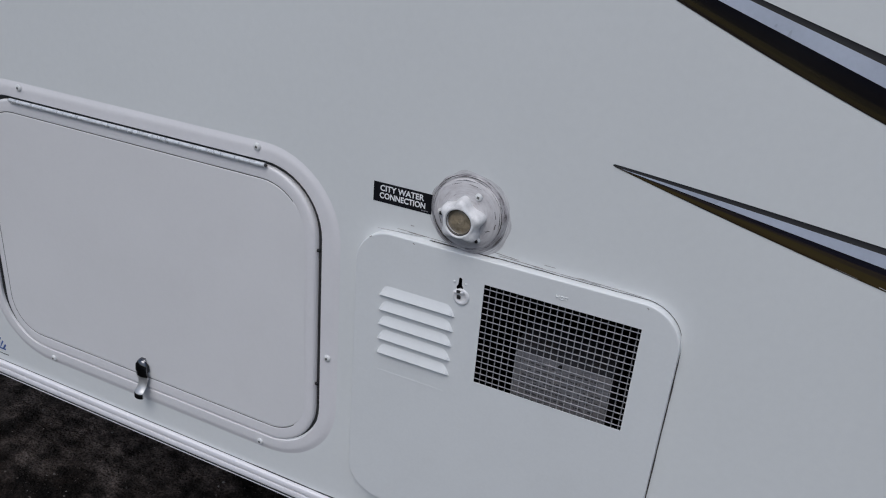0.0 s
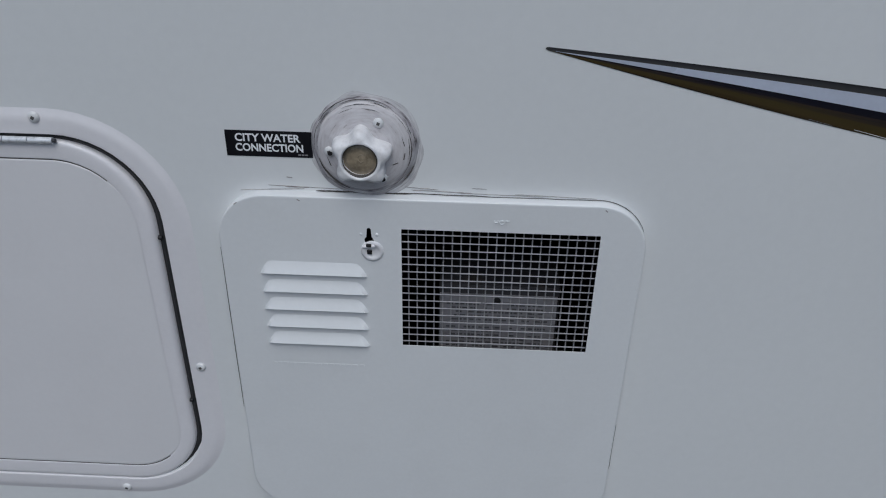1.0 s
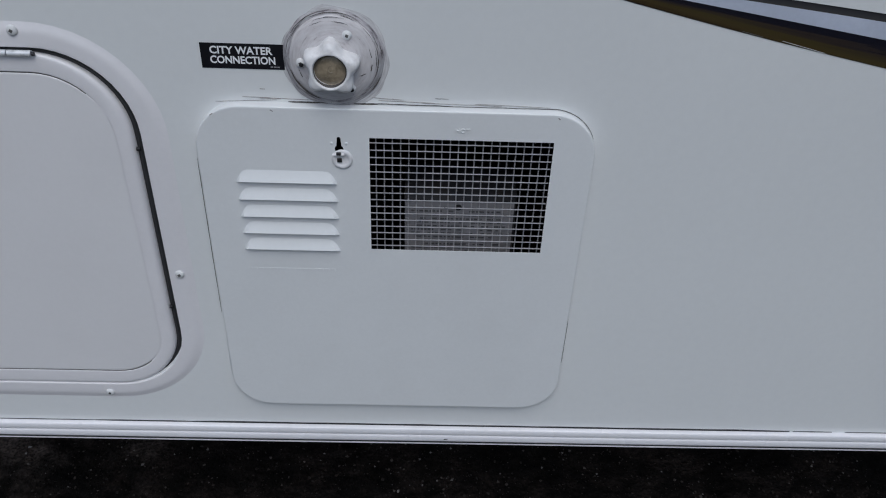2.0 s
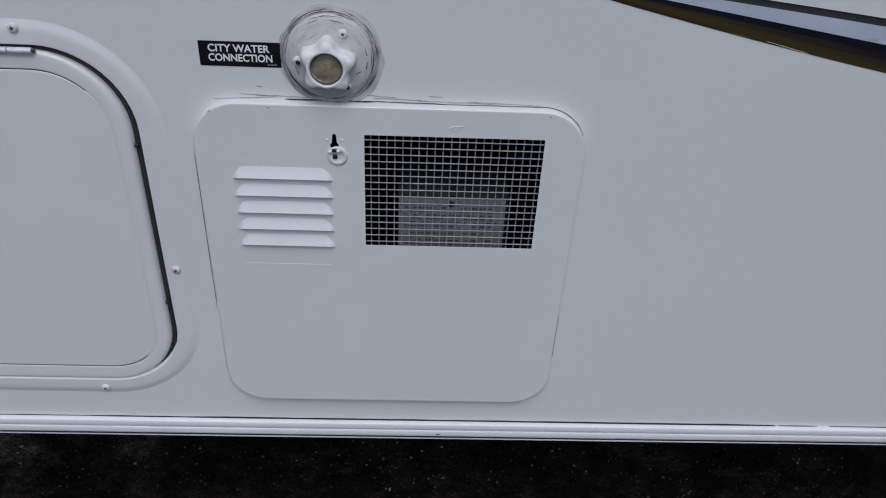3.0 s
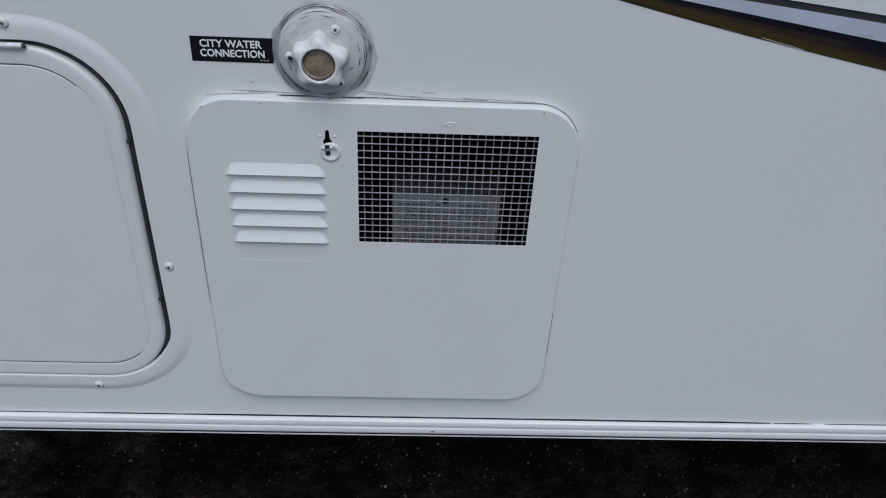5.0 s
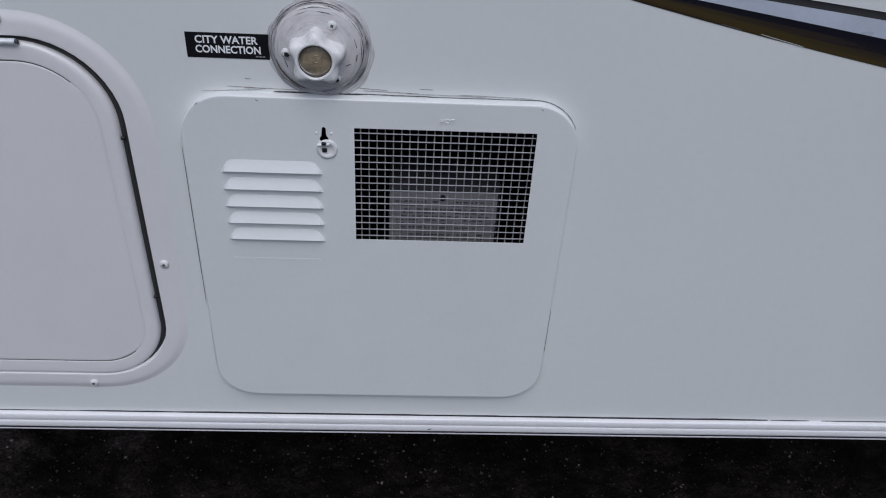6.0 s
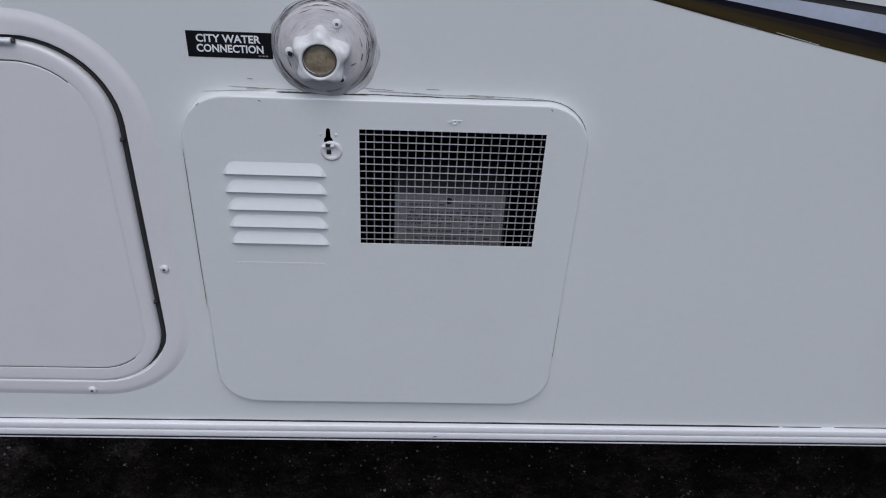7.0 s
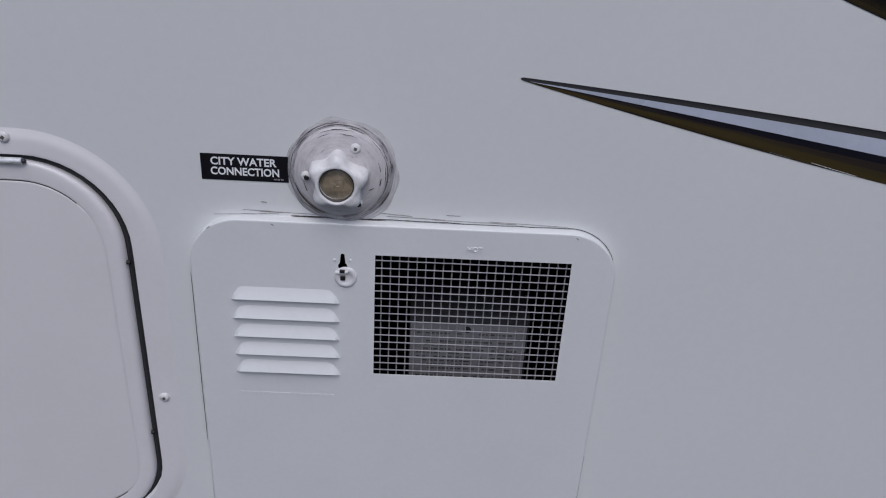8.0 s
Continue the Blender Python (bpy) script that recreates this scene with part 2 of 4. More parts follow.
def asphalt():
    m = bpy.data.materials.new("worn_damp_asphalt_shaded")
    m.use_nodes = True
    nt = m.node_tree
    b = nt.nodes["Principled BSDF"]
    geo = nt.nodes.new("ShaderNodeNewGeometry")

    def tex(kind, scale):
        n = nt.nodes.new(kind)
        n.inputs["Scale"].default_value = scale
        nt.links.new(geo.outputs["Position"], n.inputs["Vector"])
        return n
    big, grit, chips = tex("ShaderNodeTexNoise", 3.6), tex("ShaderNodeTexNoise", 160), tex("ShaderNodeTexVoronoi", 95)
    big.inputs["Detail"].default_value = 9
    big.inputs["Roughness"].default_value = 0.68
    # base far darker than asphalt: shade under the trailer is put into it
    r1 = nt.nodes.new("ShaderNodeValToRGB")
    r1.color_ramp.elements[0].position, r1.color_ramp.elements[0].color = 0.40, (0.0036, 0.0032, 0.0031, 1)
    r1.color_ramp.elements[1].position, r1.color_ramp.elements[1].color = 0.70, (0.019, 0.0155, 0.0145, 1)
    nt.links.new(big.outputs["Fac"], r1.inputs["Fac"])
    r2 = nt.nodes.new("ShaderNodeValToRGB")
    r2.color_ramp.elements[0].position, r2.color_ramp.elements[0].color = 0.35, (0.45, 0.45, 0.45, 1)
    r2.color_ramp.elements[1].position, r2.color_ramp.elements[1].color = 0.72, (1.5, 1.42, 1.36, 1)
    nt.links.new(grit.outputs["Fac"], r2.inputs["Fac"])
    mx = nt.nodes.new("ShaderNodeMix")
    mx.data_type, mx.blend_type = 'RGBA', 'MULTIPLY'
    mx.inputs["Factor"].default_value = 1
    nt.links.new(r1.outputs["Color"], mx.inputs["A"])
    nt.links.new(r2.outputs["Color"], mx.inputs["B"])
    # dry dusty patch under the trailer
    shift = nt.nodes.new("ShaderNodeVectorMath")
    shift.operation = 'SUBTRACT'
    shift.inputs[1].default_value = (-1.30, 0.50, 0)
    nt.links.new(geo.outputs["Position"], shift.inputs[0])
    squeeze = nt.nodes.new("ShaderNodeVectorMath")
    squeeze.operation = 'MULTIPLY'
    squeeze.inputs[1].default_value = (1.0, 2.2, 1.0)
    nt.links.new(shift.outputs["Vector"], squeeze.inputs[0])
    far = nt.nodes.new("ShaderNodeVectorMath")
    far.operation = 'LENGTH'
    nt.links.new(squeeze.outputs["Vector"], far.inputs[0])
    edge = nt.nodes.new("ShaderNodeMath")
    edge.operation = 'MULTIPLY_ADD'
    edge.inputs[1].default_value = -1.5
    blotch = tex("ShaderNodeTexNoise", 8)
    blotch.inputs["Detail"].default_value = 6
    nt.links.new(blotch.outputs["Fac"], edge.inputs[0])
    nt.links.new(far.outputs["Value"], edge.inputs[2])
    dry = nt.nodes.new("ShaderNodeMapRange")
    dry.inputs["From Min"].default_value, dry.inputs["From Max"].default_value = 0.05, -0.50
    nt.links.new(edge.outputs[0], dry.inputs["Value"])
    dust = nt.nodes.new("ShaderNodeMix")
    dust.data_type, dust.blend_type = 'RGBA', 'MULTIPLY'
    dust.inputs["Factor"].default_value = 1
    dust.inputs["A"].default_value = (0.085, 0.076, 0.074, 1)
    nt.links.new(r2.outputs["Color"], dust.inputs["B"])
    both = nt.nodes.new("ShaderNodeMix")
    both.data_type = 'RGBA'
    nt.links.new(dry.outputs["Result"], both.inputs["Factor"])
    nt.links.new(mx.outputs["Result"], both.inputs["A"])
    nt.links.new(dust.outputs["Result"], both.inputs["B"])
    # damp and dry blotches a few centimetres across
    spots = tex("ShaderNodeTexNoise", 17)
    spots.inputs["Detail"].default_value = 5
    r3 = nt.nodes.new("ShaderNodeValToRGB")
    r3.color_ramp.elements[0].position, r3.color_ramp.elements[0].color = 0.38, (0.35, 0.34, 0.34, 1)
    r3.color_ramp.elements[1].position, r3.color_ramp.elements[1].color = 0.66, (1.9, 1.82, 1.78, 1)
    nt.links.new(spots.outputs["Fac"], r3.inputs["Fac"])
    mottle = nt.nodes.new("ShaderNodeMix")
    mottle.data_type, mottle.blend_type = 'RGBA', 'MULTIPLY'
    mottle.inputs["Factor"].default_value = 1
    nt.links.new(both.outputs["Result"], mottle.inputs["A"])
    nt.links.new(r3.outputs["Color"], mottle.inputs["B"])
    nt.links.new(mottle.outputs["Result"], b.inputs["Base Color"])
    b.inputs["Roughness"].default_value = 0.85
    b.inputs["Specular IOR Level"].default_value = 0.12
    rough_mix = nt.nodes.new("ShaderNodeMath")
    rough_mix.operation = 'MULTIPLY_ADD'
    rough_mix.inputs[1].default_value = 0.35
    nt.links.new(chips.outputs["Distance"], rough_mix.inputs[0])
    nt.links.new(grit.outputs["Fac"], rough_mix.inputs[2])
    bp = nt.nodes.new("ShaderNodeBump")
    bp.inputs["Distance"].default_value = 0.004
    lumps = tex("ShaderNodeTexNoise", 22)
    lumps.inputs["Detail"].default_value = 4
    bp2 = nt.nodes.new("ShaderNodeBump")
    bp2.inputs["Distance"].default_value = 0.03
    nt.links.new(lumps.outputs["Fac"], bp2.inputs["Height"])
    nt.links.new(bp2.outputs["Normal"], bp.inputs["Normal"])
    nt.links.new(rough_mix.outputs[0], bp.inputs["Height"])
    nt.links.new(bp.outputs["Normal"], b.inputs["Normal"])
    return m


ASPHALT = asphalt()


def gravel_chips():
    m = material("mixed_gravel_chip", (0.2, 0.18, 0.165), 0.6)
    nt = m.node_tree
    geo = nt.nodes.new("ShaderNodeNewGeometry")
    ramp = nt.nodes.new("ShaderNodeValToRGB")
    e = ramp.color_ramp.elements
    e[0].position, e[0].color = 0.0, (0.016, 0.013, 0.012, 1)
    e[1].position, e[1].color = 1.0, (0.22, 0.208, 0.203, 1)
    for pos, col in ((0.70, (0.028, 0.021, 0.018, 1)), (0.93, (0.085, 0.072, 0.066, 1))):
        k = e.new(pos)
        k.color = col
    nt.nodes["Principled BSDF"].inputs["Specular IOR Level"].default_value = 0.25
    nt.links.new(geo.outputs["Random Per Island"], ramp.inputs["Fac"])
    nt.links.new(ramp.outputs["Color"], nt.nodes["Principled BSDF"].inputs["Base Color"])
    return m


STONE = gravel_chips()


# ---- mesh helpers ----
def thing(name, at, label, category, group="", kind=""):
    e = new(name)
    e.empty_display_size = 0.02
    e.location = at
    return tagged(e, label, category, group, kind)


def origin_of(ob):
    o = Vector((0, 0, 0))
    while ob is not None:
        o += ob.location
        ob = ob.parent
    return o


def part(name, bm, mat, parent=None, label="", smooth=35):
    """Links a bmesh given in world metres as one mesh object under its thing."""
    o = origin_of(parent)
    bmesh.ops.translate(bm, verts=bm.verts, vec=-o)
    bmesh.ops.recalc_face_normals(bm, faces=bm.faces)
    me = bpy.data.meshes.new(name)
    bm.to_mesh(me)
    bm.free()
    for k in (mat if isinstance(mat, (list, tuple)) else [mat]):
        me.materials.append(k)
    if smooth:
        me.polygons.foreach_set("use_smooth", [True] * len(me.polygons))
        me.set_sharp_from_angle(angle=radians(smooth))
    ob = new(name, me)
    ob.parent = parent
    if label:
        ob["label"] = label
    return ob


def box(bm, x0, x1, y0, y1, z0, z1, bevel=0.0, seg=2):
    g = bmesh.ops.create_cube(bm, size=1.0)
    vs = g["verts"]
    for v in vs:
        v.co = Vector(((x0 + x1) / 2 + v.co.x * (x1 - x0), (y0 + y1) / 2 + v.co.y * (y1 - y0), (z0 + z1) / 2 + v.co.z * (z1 - z0)))
    if bevel:
        es = list({e for v in vs for e in v.link_edges})
        bmesh.ops.bevel(bm, geom=es, offset=bevel, segments=seg, affect='EDGES', profile=0.5)
    return bm


def rrect(x0, x1, z0, z1, r, inset=0.0, n=12):
    """Corner-rounded rectangle as a loop of (x, z), always with the same number of points."""
    x0, x1, z0, z1 = x0 + inset, x1 - inset, z0 + inset, z1 - inset
    up, low = (max(k - inset, 0.0015) for k in (r if isinstance(r, tuple) else (r, r)))
    pts = []
    for cx, cz, a, r in ((x1 - up, z1 - up, 0, up), (x0 + up, z1 - up, 90, up), (x0 + low, z0 + low, 180, low), (x1 - low, z0 + low, 270, low)):
        for i in range(n + 1):
            t = radians(a + 90 * i / n)
            pts.append((cx + r * math.cos(t), cz + r * math.sin(t)))
    return pts


def loft(bm, rings, cap=False, keep=None):
    """Joins loops of (x, y, z) with quads; keep(i) says which segments of the loop are made."""
    vs = [[bm.verts.new(p) for p in ring] for ring in rings]
    n = len(vs[0])
    for a, b in zip(vs, vs[1:]):
        for i in range(n):
            if keep is None or keep(i):
                bm.faces.new((a[i], a[(i + 1) % n], b[(i + 1) % n], b[i]))
    if cap:
        bm.faces.new(vs[-1])
    return vs


def lathe(bm, profile, c, n=24, cap=True, wob=0.0, seed=0):
    """Turns (radius, height) about an axis that points out of the wall; wob makes the outline uneven."""
    rings = []
    for r, h in profile:
        ring = []
        for i in range(n):
            a = 2 * math.pi * i / n
            k = 1.0
            if wob:
                k += wob * noise.noise(Vector((math.cos(a) * 2.1, math.sin(a) * 2.1, seed + h * 30)))
            ring.append(Vector(c) + Vector((r * k * math.cos(a), -h, r * k * math.sin(a))))
        rings.append(ring)
    return loft(bm, rings, cap)


def tube(bm, p0, p1, r, n=8):
    p0, p1 = Vector(p0), Vector(p1)
    d = (p1 - p0).normalized()
    u = d.orthogonal().normalized()
    w = d.cross(u)
    ring = [[p + r * (math.cos(2 * math.pi * i / n) * u + math.sin(2 * math.pi * i / n) * w) for i in range(n)] for p in (p0, p1)]
    vs = loft(bm, ring)
    bm.faces.new(vs[0])
    bm.faces.new(vs[1])


def screw(parent, x, z, y, turn, r=0.0058):
    """A pan head with a square driver recess."""
    bm = bmesh.new()
    lathe(bm, [(r, 0), (r, 0.001), (r * 0.93, 0.002), (r * 0.7, 0.0029), (r * 0.42, 0.0033)], (x, y, z), 18)
    head = part("screw", bm, SCREW, parent, "white painted screw head")
    bm = bmesh.new()
    box(bm, -r * 0.30, r * 0.30, -0.0035, -0.0030, -r * 0.30, r * 0.30)
    bmesh.ops.rotate(bm, verts=bm.verts, cent=(0, 0, 0), matrix=Matrix.Rotation(radians(turn), 3, 'Y'))
    bmesh.ops.translate(bm, verts=bm.verts, vec=(x, y, z))
    part("driver_recess", bm, RECESS, head, "dark square recess", smooth=0)
    return head


def text_mesh(body, size, x, z, y, width, depth=0.0002, weight=0.012):
    """Built-in letters laid on the wall, as a bmesh scaled to a width, standing at x, z."""
    cu = bpy.data.curves.new("letters", 'FONT')
    cu.body, cu.size, cu.extrude, cu.resolution_u = body, size, depth, 3
    cu.offset = size * weight
    ob = new("letters", cu)
    me = bpy.data.meshes.new_from_object(ob.evaluated_get(bpy.context.evaluated_depsgraph_get()))
    bpy.data.objects.remove(ob)
    bm = bmesh.new()
    bm.from_mesh(me)
    bpy.data.meshes.remove(me)
    xs, zs = [v.co.x for v in bm.verts], [v.co.y for v in bm.verts]
    k = width / (max(xs) - min(xs))
    q = size / (max(zs) - min(zs))
    x_min, z_min = min(xs), min(zs)
    for v in bm.verts:
        v.co = Vector((x + (v.co.x - x_min) * k, y - v.co.z, z + (v.co.y - z_min) * q))
    return bm


# ---- the trailer's shell ----
X0, X1, Z0, Z1 = -3.4, 3.2, 0.497, 2.95
HEATER_HOLE = (-0.16, 0.228, 0.62, 1.016)
LOCKER_HOLE = (-0.9880, -0.2540, 0.5990, 1.1005)


def side_wall():
    """Outer skin with the two openings cut through its thickness."""
    bm = bmesh.new()
    edges = []
    hx0, hx1, hz0, hz1 = HEATER_HOLE
    for loop in ([(X0, Z0), (X1, Z0), (X1, Z1), (X0, Z1)], [(hx0, hz0), (hx1, hz0), (hx1, hz1), (hx0, hz1)], rrect(*LOCKER_HOLE, 0.115)):
        vs = [bm.verts.new((x, 0, z)) for x, z in loop]
        edges += [bm.edges.new((vs[i], vs[(i + 1) % len(vs)])) for i in range(len(vs))]
    bmesh.ops.triangle_fill(bm, use_beauty=True, edges=edges)
    g = bmesh.ops.extrude_face_region(bm, geom=list(bm.faces))
    bmesh.ops.translate(bm, verts=[v for v in g["geom"] if isinstance(v, bmesh.types.BMVert)], vec=(0, 0.04, 0))
    w = part("wall_side", bm, WALL, None, smooth=0)
    return tagged(w, "smooth white fibreglass side wall of a travel trailer", "wall", kind="structure")


side_wall()
for nm, x0, x1, y0, y1, z0, z1, mt, lb in (
        # the unseen far wall hangs low to keep light from under the floor
        ("wall_far", X0, X1, 2.36, 2.40, 0.32, Z1, WALL, "unseen white fibreglass far side wall, lowered to block light under the trailer"),
        ("wall_front", X0, X0 + 0.04, 0.042, 2.358, Z0, Z1, WALL, "white fibreglass end wall of the trailer"),
        ("wall_rear", X1 - 0.04, X1, 0.042, 2.358, Z0, Z1, WALL, "white fibreglass end wall of the trailer"),
        ("roof", X0 - 0.02, X1 + 0.02, -0.02, 2.42, Z1 + 0.003, Z1 + 0.08, WALL, "flat white trailer roof"),
        ("floor", X0 + 0.05, X1 - 0.05, 0.046, 2.354, 0.465, 0.52, UNDER, "black sheet underside of the trailer floor")):
    tagged(part(nm, box(bmesh.new(), x0, x1, y0, y1, z0, z1), mt, None, smooth=0), lb, "wall" if "wall" in nm else nm, kind="structure")


def bottom_rail():
    """Two rounded ribs, a dark slot and a thin lip along the foot of the wall."""
    prof = [(0.5215, 0.0), (0.5215, -0.0040), (0.5211, -0.0056)]
    for z_hi, z_lo in ((0.5209, 0.5054), (0.5039, 0.4881)):
        for i in range(1, 12):
            a = math.pi * i / 12
            prof.append(((z_hi + z_lo) / 2 + (z_hi - z_lo) / 2 * math.cos(a), -0.0056 - 0.0022 * math.sin(a) ** 0.6))
        prof += [(z_lo, -0.0050), (z_lo - 0.0002, -0.0030), (z_lo - 0.0012, -0.0030)] if z_lo > 0.5 else [(z_lo, -0.0050)]
    prof += [(0.4879, 0.0060), (0.4851, 0.0060), (0.4849, -0.0056), (0.4841, -0.0068), (0.4810, -0.0066), (0.4799, -0.0050), (0.4799, 0.03), (0.5215, 0.03)]
    bm = bmesh.new()
    n = 70
    cols = []
    for k in range(n + 1):
        x = X0 + (X1 - X0) * k / n
        dz = 0.0005 * noise.noise(Vector((x * 3.1, 0.3, 0))) + 0.0010
        cols.append([bm.verts.new((x, y, 0.5215 - (0.5215 - z) * 0.80 + dz)) for z, y in prof])
    m = len(prof)
    for a, b in zip(cols, cols[1:]):
        for i in range(m):
            bm.faces.new((a[i], b[i], b[(i + 1) % m], a[(i + 1) % m]))
    r = part("trim", bm, RAIL, None, smooth=40)
    return tagged(r, "white ribbed vinyl rail along the trailer's lower edge", "trim", kind="structure")


bottom_rail()
# a nick in the rail's lower rib
nick = bmesh.new()
tube(nick, (0.1040, -0.0074, 0.5016), (0.1095, -0.0072, 0.5023), 0.0011, 7)
tagged(part("trim_nick", nick, SEAM, None), "small dark nick in the white rail", "scratch", kind="structure")
tagged(part("trim_insert", box(bmesh.new(), X0, X1, -0.0067, 0.0058, 0.4929, 0.4962), RUBBER, None, smooth=0), "black rubber insert in the rail's slot", "trim", kind="structure")


def seam_line(x0, x1, z, h, seed):
    """A thin uneven dark joint between rail and wall."""
    bm = bmesh.new()
    n = max(4, int((x1 - x0) / 0.012))
    lo, hi = [], []
    for i in range(n + 1):
        x = x0 + (x1 - x0) * i / n
        k = 0.35 + 0.65 * min(1, i / 3, (n - i) / 3)
        w = h * k * (1 + 0.5 * noise.noise(Vector((x * 23, seed, 0))))
        lo.append(bm.verts.new((x, -0.0007, z - w / 2)))
        hi.append(bm.verts.new((x, -0.0007, z + w / 2)))
    for i in range(n):
        bm.faces.new((lo[i], lo[i + 1], hi[i + 1], hi[i]))
    g = bmesh.ops.extrude_face_region(bm, geom=list(bm.faces))
    bmesh.ops.translate(bm, verts=[v for v in g["geom"] if isinstance(v, bmesh.types.BMVert)], vec=(0, 0.0006, 0))
    return bm


for i, (a, b, h) in enumerate(((-1.6, -0.405, 0.0009), (-0.410, -0.262, 0.0022), (-0.270, 0.625, 0.0034), (0.630, 0.69, 0.0018), (0.71, 1.5, 0.0010))):
    tagged(part("trim_joint", seam_line(a, b, 0.5236, h, i), RUBBER, None, smooth=0), "dark dirty joint above the white rail", "joint", kind="structure")


# ---- ground ----
def ground():
    """One sheet, finely divided and uneven near the trailer, reaching the horizon."""
    bm = bmesh.new()

    def steps(lo, hi, fine, far):
        core = list(np.arange(lo, hi + 1e-6, fine))
        left = [lo - d for d in (0.5, 1.5, 4, 12, 40, 150, far)][::-1]
        right = [hi + d for d in (0.5, 1.5, 4, 12, 40, 150, far)]
        return left + core + right
    xs, ys = steps(-1.8, 1.4, 0.04, 600), steps(-0.2, 1.6, 0.04, 600)
    grid = []
    for y in ys:
        row = []
        for x in xs:
            near = max(0.0, 1 - max(abs(x + 0.2) - 1.4, abs(y - 0.7) - 0.7, 0) / 0.6)
            z = near * (0.010 * noise.noise(Vector((x * 3, y * 3, 1.7))) + 0.006 * noise.noise(Vector((x * 11, y * 11, 4.1))))
            row.append(bm.verts.new((x, y, z)))
        grid.append(row)
    for a, b in zip(grid, grid[1:]):
        for i in range(len(xs) - 1):
            bm.faces.new((a[i], a[i + 1], b[i + 1], b[i]))
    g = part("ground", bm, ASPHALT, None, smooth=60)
    return tagged(g, "worn asphalt with loose gravel and dirt, darkened for the trailer's shade", "ground", kind="structure")


ground()


def gravel():
    rng = random.Random(5)
    verts, faces = [], []
    for k in range(22000):
        x, y = rng.uniform(-1.5, 1.1), rng.uniform(0.02, 1.2)
        s = 0.0007 + 0.0034 * rng.random() ** 5
        z = 0.010 * noise.noise(Vector((x * 3, y * 3, 1.7))) + 0.006 * noise.noise(Vector((x * 11, y * 11, 4.1)))
        b = len(verts)
        rot = Euler((rng.uniform(0, 6), rng.uniform(0, 6), rng.uniform(0, 6))).to_matrix()
        for d in ((1, 0, 0), (-1, 0, 0), (0, 1, 0), (0, -1, 0), (0, 0, 1), (0, 0, -1)):
            v = rot @ (Vector(d) * s * rng.uniform(0.45, 1.5))
            verts.append((x + v.x, y + v.y, z + s * 0.4 + v.z * 0.7))
        for f in ((0, 2, 4), (2, 1, 4), (1, 3, 4), (3, 0, 4), (2, 0, 5), (1, 2, 5), (3, 1, 5), (0, 3, 5)):
            faces.append([b + i for i in f])
    me = bpy.data.meshes.new("gravel")
    me.from_pydata(verts, [], faces)
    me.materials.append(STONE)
    tagged(new("gravel", me), "small pale gravel chips scattered on dark asphalt", "gravel", kind="stuff")


gravel()


